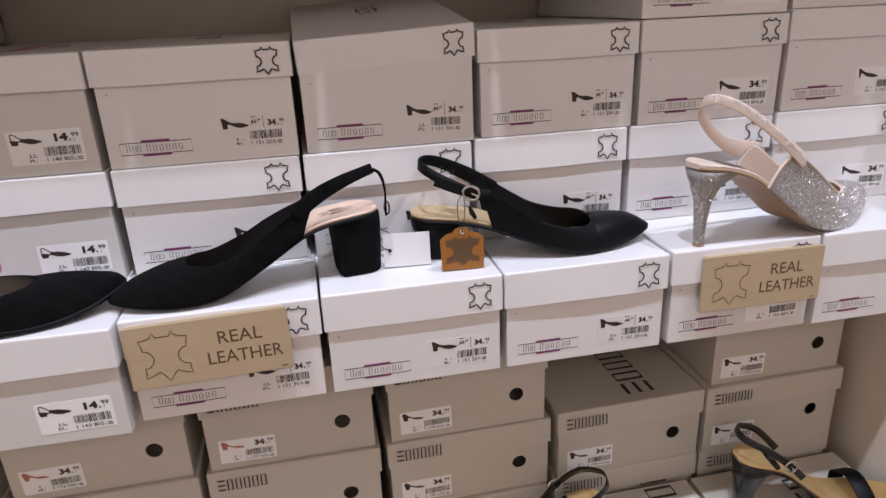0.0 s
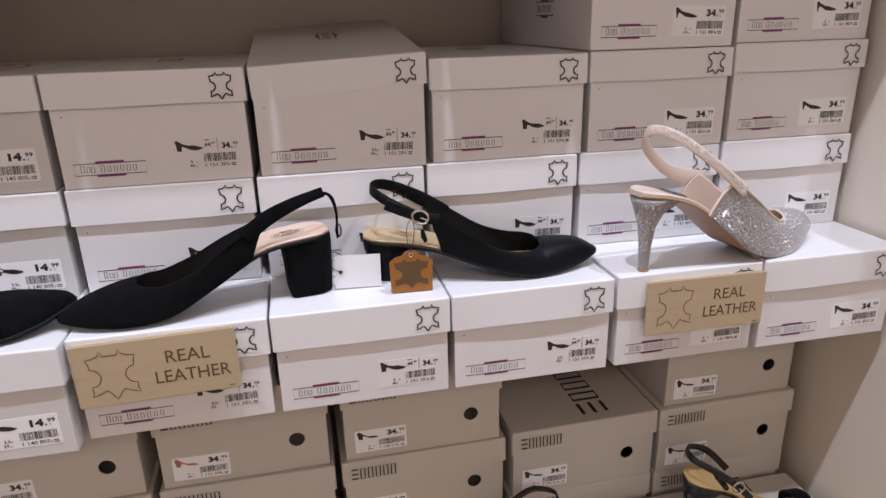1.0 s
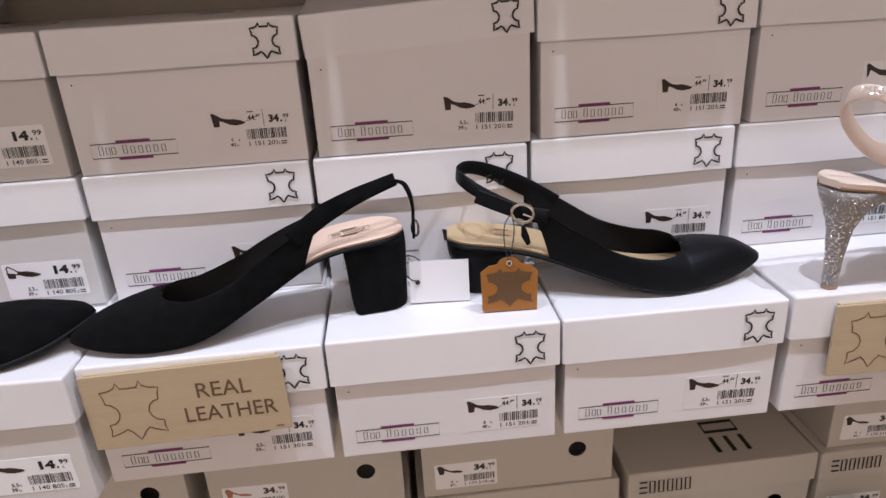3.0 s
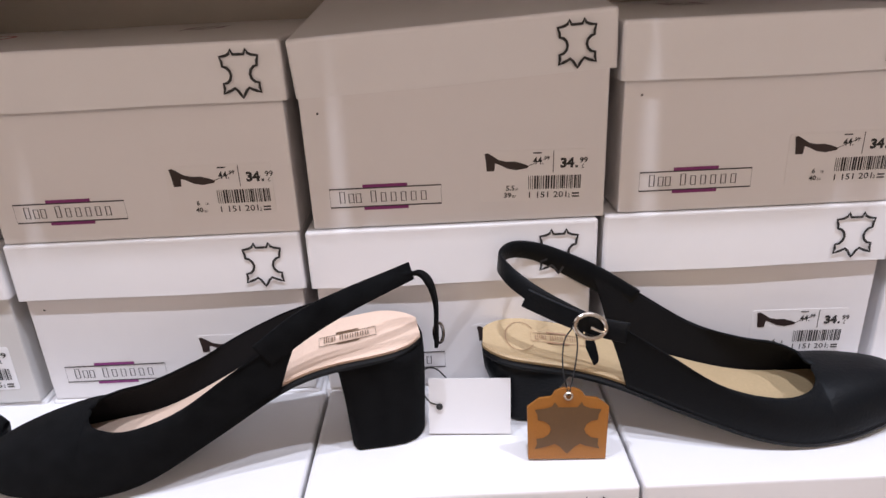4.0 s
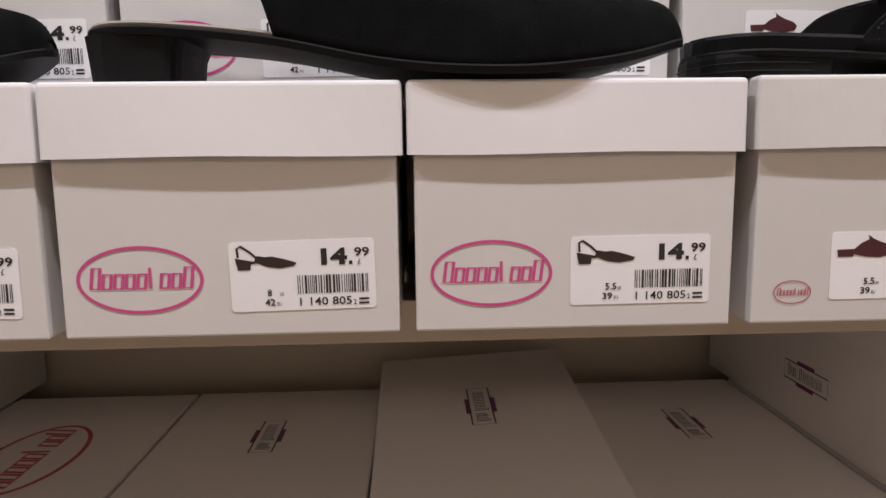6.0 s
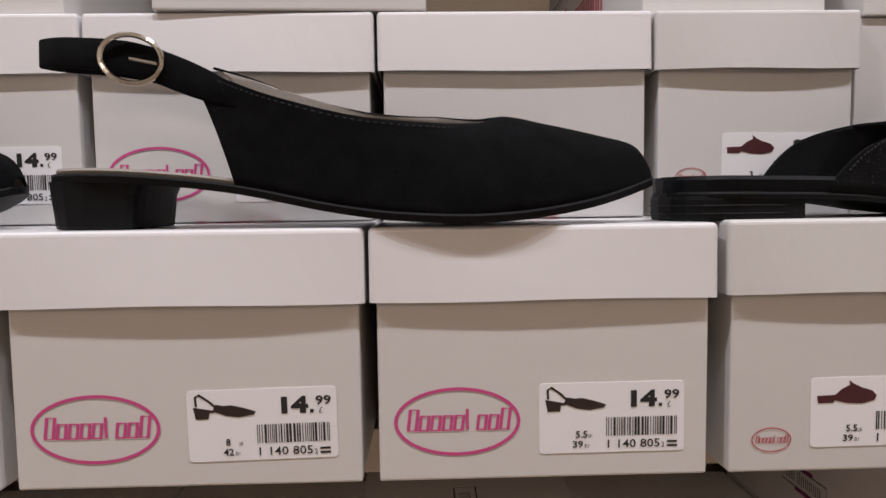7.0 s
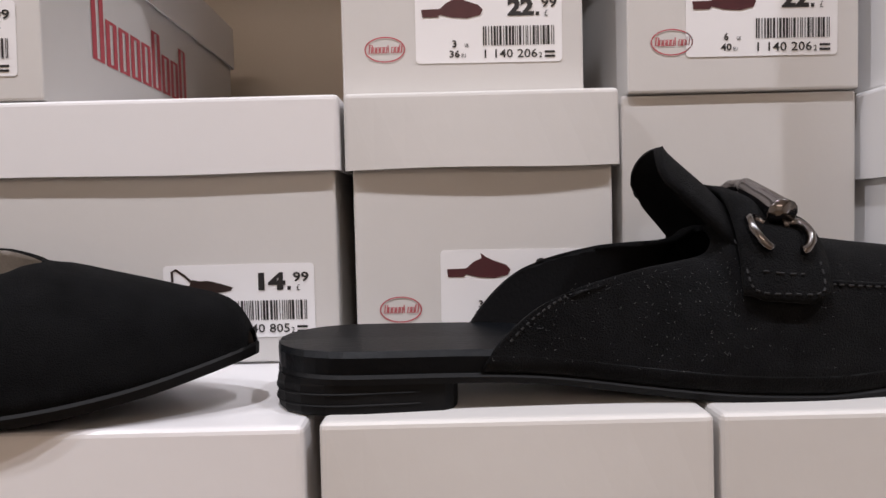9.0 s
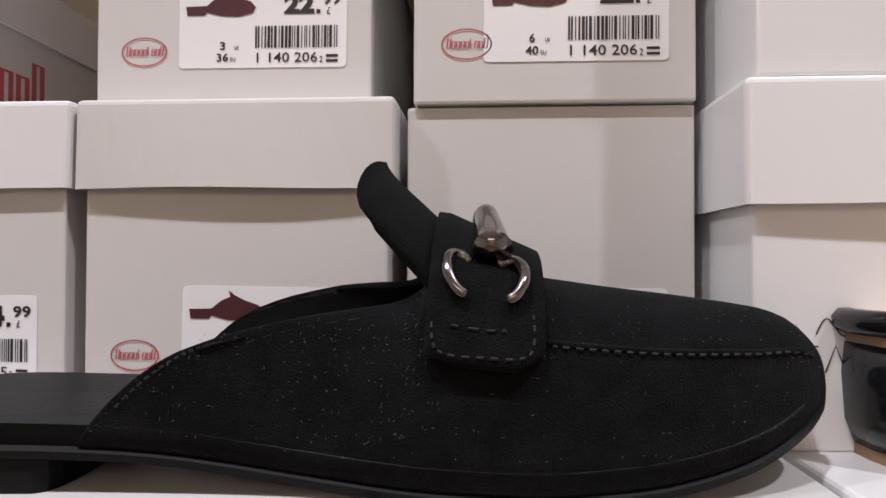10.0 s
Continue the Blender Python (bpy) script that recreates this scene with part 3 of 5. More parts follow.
# middle shelf, back row: hidden layer, second layer, third layer, fourth layer
EDGES = (-0.612, -0.409, -0.207, -0.0035, 0.196, 0.3945, 0.597, 0.800)
HI2 = (1.282, 1.282, 1.282, 1.2825, 1.284, 1.284, 1.2865)
KIND2 = (("oval", FLAT42), ("oval", FLAT39), ("plum", BLOCK), ("plum", BLOCK39), ("plum", BLOCK), ("plum", GLAM), ("plum", GLAM))
for i in range(7):
    a, b = EDGES[i] + 0.002, EDGES[i + 1] - 0.002
    st, pr = KIND2[i]
    shoe_box(st, a, b, BY + 0.004, Z_MID, Z_MID + 0.121, pr, top_mark=False)
    shoe_box(st, a, b, BY + rng_box.uniform(-0.001, 0.002), Z_MID + 0.1215, HI2[i], pr, lid=0.041 if st == "plum" else 0.038, top_mark=False)
EDGES3 = (-0.612, -0.409, -0.2075, 0.0, 0.2025, 0.4020, 0.6000, 0.800)
for i, (st, pr, top) in enumerate((("oval", FLAT42, 1.404), ("oval", FLAT39, 1.405), ("plum", BLOCK, 1.4055), ("plum", BLOCK39, 1.4045), ("plum", BLOCK, 1.4065), ("plum", GLAM, 1.4075), ("plum", GLAM, 1.411))):
    crooked = pose(-0.098, 0, 0.000, 6.5, -2.9, 0) @ pose(0.098, 0, 0) if i == 3 else None
    shoe_box(st, EDGES3[i] + 0.0015, EDGES3[i + 1] - 0.0015, BY, HI2[i] + 0.0005, top, pr, lid=0.036, lid_pose=crooked, depth=0.31)
shoe_box("oval", -0.608, -0.406, BY - 0.004, 1.4055, 1.546, FLAT42, side_mark="right", depth=0.375)
shoe_box("plum", 0.4000, 0.5980, BY, 1.4085, 1.546, GLAM, side_mark="left", depth=0.362, lid=0.036)
shoe_box("plum", 0.6010, 0.800, BY + 0.003, 1.4115, 1.547, GLAM, depth=0.33, lid=0.036)

# wooden signs hung on the front row
def sign_board(x0, x1, z0, z1, tilt, yf):
    w, h = x1 - x0, z1 - z0
    s = thing("sign_board", pose((x0 + x1) / 2, yf, z0, -2.0, tilt, 0), "light brown wooden sign reading REAL LEATHER", "sign", "wooden signs")
    part("board", block(-w / 2, w / 2, -0.003, 0.0, 0, h, 0.0006, 2), KRAFT, s)
    part("hook", block(-w / 2 + 0.004, w / 2 - 0.004, -0.001, 0.010, h - 0.001, h + 0.0006), KRAFT, s, "folded top lip of the board")
    bm = bmesh.new()
    outline(bm, hide_shape(-w * 0.265, h * 0.49, w * 0.29, h * 0.80), 0.0010, True, -0.0033)
    part("hide_drawing", bm, BURNT, s, "engraved outline of a hide")
    bm = bmesh.new()
    put_text(bm, "REAL", w * 0.06, h * 0.57, w * 0.27, h * 0.20, 0.004, -0.0033)
    put_text(bm, "LEATHER", -w * 0.02, h * 0.25, w * 0.465, h * 0.20, 0.004, -0.0033)
    rect(bm, w * 0.42, w * 0.46, h * 0.05, h * 0.065, -0.0033)
    part("lettering", bm, BURNT, s, "brown letters REAL LEATHER")
    return s


sign_board(-0.194, -0.033, 1.0815, 1.1500, -1.2, FY - 0.0055)
sign_board(0.4375, 0.5975, 1.0785, 1.1470, 0.6, FY - 0.0055)

# lowest shelf: beige boxes with finger holes
EX = (-0.616, -0.415, -0.178, 0.062, 0.307, 0.550, 0.790)
EY = 0.812
for i in range(6):
    a, b = EX[i] + 0.004, EX[i + 1] - 0.004
    pr = SANDAL_R if i < 3 else SANDAL_B
    tops = (0.640, 0.753, 0.8675) if i < 4 else (0.645, 0.760, 0.876)
    z = Z_LOW
    for t in tops:
        shoe_box("six", a + rng_box.uniform(-0.003, 0.003), b + rng_box.uniform(-0.003, 0.003), EY + rng_box.uniform(-0.003, 0.003), z, t, pr, lid=0.038, depth=0.33, yaw=rng_box.uniform(-0.7, 0.7))
        z = t + 0.0005
    if i != 4:
        shoe_box("six", a + 0.004, b - 0.004, EY + 0.002, z, z + 0.118, pr, lid=0.034, depth=0.33)
for a, b, t in ((-0.13, 0.085, 0.6895), (0.095, 0.365, 0.6895), (0.372, 0.526, 0.722), (0.533, 0.790, 0.722)):
    shoe_box("six", a, b, 0.685, Z_LOW, 0.635, SANDAL_B, depth=0.118, lid=0.036)
    shoe_box("six", a, b, 0.685, 0.6355, t, SANDAL_B, depth=0.118, lid=0.036)

# upper shelf, front row
GY, KY = 0.705, 0.801
GT = 1.7045
shoe_box("oval", -0.618, -0.4915, GY, Z_UP, GT, None)
shoe_box("oval", -0.4895, -0.3160, GY, Z_UP, GT, FLAT42)
shoe_box("oval", -0.314, -0.1405, GY, Z_UP, GT, FLAT37)
shoe_box("oval", -0.1385, 0.0345, GY, Z_UP, GT, FLAT42, lid=0.036)
shoe_box("oval", 0.0365, 0.2055, GY, Z_UP, GT, FLAT39, lid=0.036)
shoe_box("small", 0.2105, 0.3415, GY, Z_UP, GT + 0.001, MULE39, lid=0.036)
shoe_box("small", 0.3435, 0.4680, GY, Z_UP, GT + 0.001, MULE40, lid=0.036)
shoe_box("cat", 0.4705, 0.640, GY + 0.002, Z_UP, GT + 0.001, None, lid=0.036)
shoe_box("cat", 0.644, 0.818, GY, Z_UP, GT, None, lid=0.036)
# unseen end box, added to keep the right spot's light out of the gap
shoe_box("cat", 0.822, 0.996, GY, Z_UP, GT, None, lid=0.036)
# upper shelf, back row
for a, b, st, pr in ((-0.615, -0.492, "oval", None), (-0.490, -0.3165, "oval", FLAT42), (-0.314, -0.1425, "oval", FLAT37), (-0.1405, 0.0345, "oval", FLAT42), (0.0365, 0.2055, "oval", FLAT39), (0.2075, 0.337, "small", MULE36)):
    shoe_box(st, a, b, KY + 0.004, Z_UP, Z_UP + 0.126, pr, top_mark=False)
    shoe_box(st, a, b, KY, Z_UP + 0.1265, 1.832, pr, lid=0.036, top_mark=False)
shoe_box("small", 0.3405, 0.4540, KY + 0.004, Z_UP, Z_UP + 0.126, MULE40, top_mark=False)
shoe_box("small", 0.3405, 0.4540, KY + 0.011, Z_UP + 0.1265, 1.8295, MULE40, lidless=True)
shoe_box("cat", 0.4575, 0.622, 0.774, Z_UP, Z_UP + 0.126, None)
shoe_box("cat", 0.4575, 0.622, 0.770, Z_UP + 0.1265, 1.829, None, lid=0.042)
shoe_box("cat", 0.626, 0.80, 0.787, Z_UP, Z_UP + 0.126, None)
shoe_box("cat", 0.626, 0.80, 0.787, Z_UP + 0.1265, 1.8325, None, lid=0.048)
# upper shelf, third layer
shoe_box("oval", -0.322, -0.150, KY + 0.003, 1.8325, 1.955, FLAT37)
shoe_box("oval", -0.100, 0.070, KY - 0.004, 1.8325, 1.955, FLAT37, side_mark="right", depth=0.31, yaw=1.5)
shoe_box("small", 0.2020, 0.3275, KY + 0.015, 1.8325, 1.955, MULE36, side_mark="left")
shoe_box("small", 0.3400, 0.4570, KY + 0.005, 1.8300, 1.953, MULE40)
shoe_box("cat", 0.4590, 0.625, 0.770, 1.8295, 1.960, None)


# ---- shoes ----
class Last:
    """The last of a shoe: outline (half widths), footbed heights, and a bend of the centre line, all along its length."""

    def __init__(self, length, outline_pairs, foot_pairs, bend=0.0):
        self.length = length
        s, w = zip(*outline_pairs)
        self.s, self.w = np.array(s), np.array(w)
        self.foot = curve_of(foot_pairs)
        self.bend = bend

    def half(self, s):
        return float(np.interp(s, self.s, self.w))

    def centre(self, s):
        return self.bend * math.sin(math.pi * min(max(s / self.length, 0), 1)) ** 2

    def stations(self, n=44, s0=0.0, s1=None):
        s1 = self.length if s1 is None else s1
        t = np.linspace(0, 1, n)
        e = 0.5 - 0.5 * np.cos(math.pi * t)
        return s0 + (s1 - s0) * (0.35 * t + 0.65 * e)


def make_last(length, toe="almond", width=0.037, foot=((0, 0.06), (0.2, 0.01)), bend=0.0, heel_w=0.029):
    """toe: almond, pointed or round."""
    tip = {"almond": ((0.80, 0.90), (0.88, 0.70), (0.94, 0.47), (0.975, 0.29), (0.992, 0.16), (1.0, 0.0)),
           "pointed": ((0.80, 0.82), (0.88, 0.57), (0.94, 0.34), (0.975, 0.19), (0.992, 0.10), (1.0, 0.0)),
           "round": ((0.80, 0.97), (0.88, 0.86), (0.94, 0.66), (0.975, 0.44), (0.992, 0.25), (1.0, 0.0))}[toe]
    h = heel_w / width
    pairs = [(0, 0), (0.006, 0.33 * h), (0.02, 0.58 * h), (0.05, 0.85 * h), (0.10, h), (0.20, h), (0.32, 0.5 * h + 0.42), (0.45, 0.85), (0.58, 0.96), (0.68, 1.0), (0.74, 0.97)] + list(tip)
    d = catmull(pairs, 300)
    return Last(length, [(a * length, max(b, 0) * width) for a, b in d], [(a * length, b) for a, b in foot], bend)


def slab(last, s0, s1, up, down, grow=0.0, rim=0.0012, n=44):
    """A sole or insole: a slab under the last's footbed, from up to down below it."""
    rings = []
    for s in last.stations(n, s0, s1):
        w = max(last.half(s) + grow, 0.0004)
        z, c = last.foot(s), last.centre(s)
        r = min(rim, w * 0.4)
        rings.append([(s, c - w + r, z + up), (s, c - w, z + up - r), (s, c - w + r * 0.6, z - down), (s, c + w - r * 0.6, z - down), (s, c + w, z + up - r), (s, c + w - r, z + up), (s, c, z + up - 0.0006)])
    return loft(rings)


def shell(last, keys, nu=46, nv=12, thick=0.0016, side=0, p=0.75, q=0.95, point=None, lift=0.0, rise=0.0):
    """The upper. Key rows from the quarter's back edge to the toe: lower s, upper s, upper z, upper half width."""
    rows = catmull(keys, nu)
    bm = bmesh.new()
    grid = {}
    for sgn in (1, -1):
        for i, (sb, stp, zt, wt) in enumerate(rows):
            sb = min(sb, last.length)
            for j in range(nv + 1):
                v = j / nv
                s = sb + (stp - sb) * v
                a = v * math.pi / 2
                wb = last.half(sb) + 0.0012 + lift
                z0 = last.foot(sb) - 0.0035
                wt_ = max(wt, 0.0)
                zt_ = zt + (rise * min(wt_ / 0.028, 1.0) * (1.0 if rise > 0 else max(0.0, 1 - 3.2 * i / nu)) if sgn == (side or 1) else 0.0)
                y = wt_ + (wb - wt_) * math.cos(a) ** p
                z = z0 + (zt_ - z0) * math.sin(a) ** q + lift * math.sin(a)
                ratio = min(wt_ / max(wb, 1e-5), 1.0)
                k = min(max((0.93 - ratio) / 0.25, 0), 1)
                k = k * k * (3 - 2 * k)
                if k > 0:
                    am = math.acos(min(ratio, 0.999) ** (1 / p))
                    aa = v * am
                    y2 = wb * max(math.cos(aa), 0) ** p
                    z2 = z0 + (zt_ - z0) * (math.sin(aa) / math.sin(am)) ** q
                    y, z = y + (y2 - y) * k, z + (z2 - z) * k
                if wt < 0.0006 and j == nv:
                    y = 0.0
                grid[sgn, i, j] = (s, last.centre(s) + sgn * y, z)
    if point:
        return grid, rows
    vert = {}
    for k, co in grid.items():
        kk = (round(co[0], 5), round(co[1], 5), round(co[2], 5))
        if kk not in vert:
            vert[kk] = bm.verts.new(co)
        grid[k] = vert[kk]
    for sgn in (1, -1):
        for i in range(nu - 1):
            for j in range(nv):
                f = [grid[sgn, i, j], grid[sgn, i + 1, j], grid[sgn, i + 1, j + 1], grid[sgn, i, j + 1]]
                u = []
                for x in f:
                    if x not in u:
                        u.append(x)
                if len(u) > 2:
                    try:
                        bm.faces.new(u if sgn < 0 else u[::-1])
                    except ValueError:
                        pass
    bmesh.ops.recalc_face_normals(bm, faces=bm.faces[:])
    # outward normals: the middle of the side should look sideways
    probe = [f for f in bm.faces if f.calc_center_median().y > last.half(last.length * 0.6) * 0.6]
    if probe and sum(f.normal.y for f in probe) < 0:
        bmesh.ops.reverse_faces(bm, faces=bm.faces[:])
    return bm


def upper_part(last, keys, outer, inner, parent, name="upper", thick=0.0016, label="", **kw):
    ob = part(name, shell(last, keys, thick=thick, **kw), [outer, inner], parent, label, smooth=True)
    mod = ob.modifiers.new("thickness", "SOLIDIFY")
    mod.thickness, mod.offset, mod.material_offset, mod.material_offset_rim, mod.use_rim = thick, -1.0, 1, 0, True
    return ob


def heel_loft(rows, n=20, power=2.6):
    """A heel from rows of z, front s, back s, half width, with a flat front and a rounded back."""
    rings = []
    for z, front, back, w in rows:
        ring = []
        for a in np.linspace(0, 2 * math.pi, n, endpoint=False):
            ca, sa = math.cos(a), math.sin(a)
            e = 2 / power
            x = (abs(ca) ** (0.16 if ca > 0 else e)) * math.copysign(1, ca)
            y = (abs(sa) ** (0.45 if ca > 0 else e)) * math.copysign(1, sa)
            ring.append(((front + back) / 2 + x * (front - back) / 2, y * w, z))
        rings.append(ring)
    return loft(rings)


def band(points, widths, ups, thick=0.0022, n=40):
    pts = catmull(points, n)
    ws = catmull([(w,) for w in widths], n)[:, 0]
    us = catmull(ups, n)
    return ribbon(pts, us, lambda t: float(np.interp(t, np.linspace(0, 1, n), ws)), thick)


def ring_buckle(cx, cy, cz, rx, rz, r, m, bar=True):
    pts = [m @ Vector((cx + rx * math.cos(a), cy, cz + rz * math.sin(a))) for a in np.linspace(0, 2 * math.pi, 28, endpoint=False)]
    bm = tube(pts, r, 8, True)
    if bar:
        tube([m @ Vector((cx, cy - r, cz)), m @ Vector((cx + rx * 0.9, cy - r * 1.4, cz))], r * 0.6, 6, bm=bm)
    return bm


# black suede slingback with a block heel
A = make_last(0.288, "almond", 0.037, ((0, 0.070), (0.12, 0.069), (0.28, 0.061), (0.45, 0.034), (0.60, 0.0125), (0.72, 0.0065), (0.88, 0.008), (1, 0.012)))
shoe = thing("slingback_shoe", pose(0.0745, 0.765, FT + 0.001, 0, 0, 188.5), "black suede slingback pump with a block heel", "shoe", "shoes on the middle shelf")
part("outsole", slab(A, 0.004, 0.288, -0.001, 0.0045, 0.001), RUBBER, shoe, smooth=False)
part("insole", slab(A, 0.003, 0.274, 0.0022, 0.0012, -0.0012), INSOLE, shoe, "pink beige leather insole")
part("heel", heel_loft([(0.0, 0.0515, 0.003, 0.0245), (0.0025, 0.052, 0.0025, 0.025), (0.03, 0.0535, 0.001, 0.026), (0.056, 0.0560, 0.0, 0.0275), (0.066, 0.0600, 0.0005, 0.0285)]), SUEDE, shoe, smooth=True)
KEYS_A = [(0.090, 0.064, 0.0985, 0.0285), (0.101, 0.085, 0.0885, 0.0300), (0.128, 0.116, 0.0710, 0.0310), (0.162, 0.150, 0.0495, 0.0300), (0.190, 0.180, 0.0390, 0.0270), (0.205, 0.198, 0.0388, 0.0215),
          (0.213, 0.2065, 0.0396, 0.0125), (0.217, 0.2095, 0.0408, 0.0), (0.243, 0.234, 0.0362, 0.0), (0.269, 0.262, 0.0270, 0.0), (0.2865, 0.286, 0.0130, 0.0)]
upper_part(A, KEYS_A, SUEDE, DARKLINING, shoe, rise=-0.016, side=-1)
part("strap", band([(0.097, 0.0306, 0.0800), (0.070, 0.0294, 0.0975), (0.045, 0.0272, 0.1080), (0.024, 0.021, 0.1130), (0.006, 0.011, 0.1150)], [0.016, 0.0165, 0.014, 0.012, 0.011], [(0.35, -0.15, 1), (0.3, -0.15, 1), (0.2, -0.2, 1), (0.1, -0.4, 1), (0.1, -0.3, 1)]), SUEDE, shoe, smooth=True)
part("strap", band([(0.014, 0.014, 0.1120), (0.002, 0.008, 0.1110), (-0.0055, 0.004, 0.1030), (-0.0090, 0.003, 0.088), (-0.0085, 0.004, 0.072), (-0.008, 0.005, 0.058)],
                   [0.009, 0.009, 0.009, 0.0085, 0.008, 0.007], [(0.6, 0.6, 0.6), (0.6, 0.9, 0.4), (0.5, 1.0, 0.3), (0.3, 1, 0.1), (0.3, 1, 0), (0.3, 1, 0)]), SUEDE, shoe, "thin black strap hanging over the heel", smooth=True)
part("buckle", ring_buckle(0, 0, 0, 0.004, 0.0075, 0.0011, pose(-0.010, 0.003, 0.066, 0, 8, 35)), GUN, shoe, "small dark metal buckle")
bm = bmesh.new()
mark_5th(bm, bm, 0.0, 0.0, 0.036, 0.011, 0)
for v in bm.verts:
    v.co = (0.066 - v.co.x, 0.006 - v.co.z, A.foot(0.066 - v.co.x) + 0.0027)
part("insole_mark", bm, TAG_MARK, shoe)

# black leather slingback with its tag
B = make_last(0.292, "almond", 0.0385, ((0, 0.052), (0.12, 0.050), (0.28, 0.043), (0.45, 0.025), (0.60, 0.0105), (0.72, 0.006), (0.88, 0.010), (1, 0.018)), bend=-0.012)


def bent(last, points):
    """Shifts points sideways with the bend of a last."""
    return [(x, y + last.centre(x), z) for x, y, z in points]


shoe = thing("slingback_shoe", pose(0.111, 0.7800, FT + 0.001, 0, 0, -4.8), "black leather slingback pump with tan insole and buckled strap", "shoe", "shoes on the middle shelf")
part("outsole", slab(B, 0.003, 0.292, -0.001, 0.0045, 0.0018), RUBBER, shoe)
part("insole", slab(B, 0.003, 0.280, 0.0022, 0.0012, -0.0012), INSOLE_TAN, shoe, "tan leather insole")
part("heel", heel_loft([(0.0, 0.050, 0.014, 0.021), (0.002, 0.0505, 0.0135, 0.0215), (0.022, 0.052, 0.008, 0.0235), (0.036, 0.060, 0.003, 0.0265), (0.047, 0.078, 0.002, 0.0285)]), LEATHER, shoe, smooth=True)
KEYS_B = [(0.092, 0.070, 0.0860, 0.0295), (0.099, 0.087, 0.0800, 0.0310), (0.121, 0.112, 0.0655, 0.0330), (0.154, 0.147, 0.0440, 0.0340), (0.186, 0.180, 0.0335, 0.0320), (0.206, 0.201, 0.0318, 0.0265),
          (0.218, 0.212, 0.0330, 0.0150), (0.223, 0.216, 0.0350, 0.0), (0.249, 0.241, 0.0350, 0.0), (0.273, 0.267, 0.0310, 0.0), (0.2905, 0.290, 0.0185, 0.0)]
upper_part(B, KEYS_B, LEATHER, DARKLINING, shoe, rise=0.006)
part("strap", band(bent(B, [(0.090, -0.0318, 0.0770), (0.070, -0.0312, 0.0810), (0.052, -0.0292, 0.0890), (0.034, -0.0255, 0.0980), (0.020, -0.016, 0.1060), (0.015, 0.0, 0.1090), (0.024, 0.016, 0.1095), (0.044, 0.0255, 0.1030), (0.075, 0.0300, 0.0870), (0.106, 0.0318, 0.0690)]),
                   [0.013, 0.012, 0.011, 0.011, 0.011, 0.011, 0.012, 0.0135, 0.017, 0.015], [(0.3, 0.1, 1), (0.4, 0.1, 1), (0.4, 0.15, 1), (0.4, 0.2, 1), (0.3, 0.1, 1), (0.1, 0, 1), (0.1, -0.1, 1), (0.2, -0.1, 1), (0.4, -0.1, 1), (0.4, -0.1, 1)], n=64), LEATHER, shoe, smooth=True)
part("strap_end", band(bent(B, [(0.066, -0.0335, 0.0825), (0.048, -0.0318, 0.089), (0.030, -0.0282, 0.096)]), [0.012, 0.012, 0.012], [(0.4, 0.1, 1)] * 3, 0.002, 14), LEATHER, shoe)
part("buckle", ring_buckle(0, 0, 0, 0.0095, 0.0078, 0.0015, pose(0.068, -0.0350 + B.centre(0.068), 0.0820, 0, 24, 3)), STEEL, shoe, "bright metal ring buckle")
bm = bmesh.new()
outline(bm, [(0.010 * math.cos(a) + 0.028, 0.019 * math.sin(a)) for a in np.linspace(0.6, 5.7, 30)], 0.0006, False, 0)
mark_5th(bm, bm, 0.035, -0.006, 0.036, 0.011, 0)
for v in bm.verts:
    v.co = (v.co.x, -v.co.z, B.foot(v.co.x) + 0.0027)
part("insole_mark", bm, SOLE_TAN, shoe)

# leather tag on a thread and a blank card tag
tag = thing("leather_tag", pose(0.1600, 0.7165, FT + 0.0015, -7, 1.0, -2), "cognac leather tag stamped with a hide shape", "tag")
bm = bmesh.new()
prof = [(-0.0235, 0), (0.0235, 0), (0.0245, 0.035), (0.0175, 0.0405), (0.0105, 0.0415)] + [(0.0095 * math.cos(a), 0.042 + 0.0055 * math.sin(a)) for a in np.linspace(0.1, math.pi - 0.1, 9)] + [(-0.0105, 0.0415), (-0.0175, 0.0405), (-0.0245, 0.035)]
f = bm.faces.new([bm.verts.new((a, 0, b)) for a, b in prof])
ex = bmesh.ops.extrude_face_region(bm, geom=[f])
for v in ex["geom"]:
    if isinstance(v, bmesh.types.BMVert):
        v.co.y += 0.002
bmesh.ops.recalc_face_normals(bm, faces=bm.faces[:])
part("leather", bm, TAG, tag)
bm = bmesh.new()
pts = [bm.verts.new((a, -0.0004, b)) for a, b in hide_shape(0, 0.021, 0.040, 0.035)]
bmesh.ops.triangle_fill(bm, edges=[bm.edges.new((pts[i], pts[(i + 1) % len(pts)])) for i in range(len(pts))], use_beauty=True)
part("stamp", bm, TAG_MARK, tag, "dark brown hide-shaped stamp")
part("eyelet", ring_buckle(0, 0, 0, 0.0022, 0.0022, 0.0008, pose(0, -0.0008, 0.0425), False), STEEL, tag)
bm = tube(catmull([(0, -0.001, 0.043), (-0.003, 0.004, 0.058), (-0.002, 0.008, 0.074), (0.004, 0.010, 0.083)], 16), 0.0005, 5)
tube(catmull([(0, -0.001, 0.043), (0.004, 0.004, 0.058), (0.006, 0.008, 0.072), (0.004, 0.010, 0.083)], 16), 0.0005, 5, bm=bm)
part("thread", bm, THREAD, tag)
card = thing("card_tag", pose(0.1020, 0.745, FT + 0.0015, -12, 1, -3), "blank pale grey card tag on thread", "tag")
part("card", block(-0.0265, 0.0265, 0, 0.0006, 0, 0.038, 0), CARD, card)
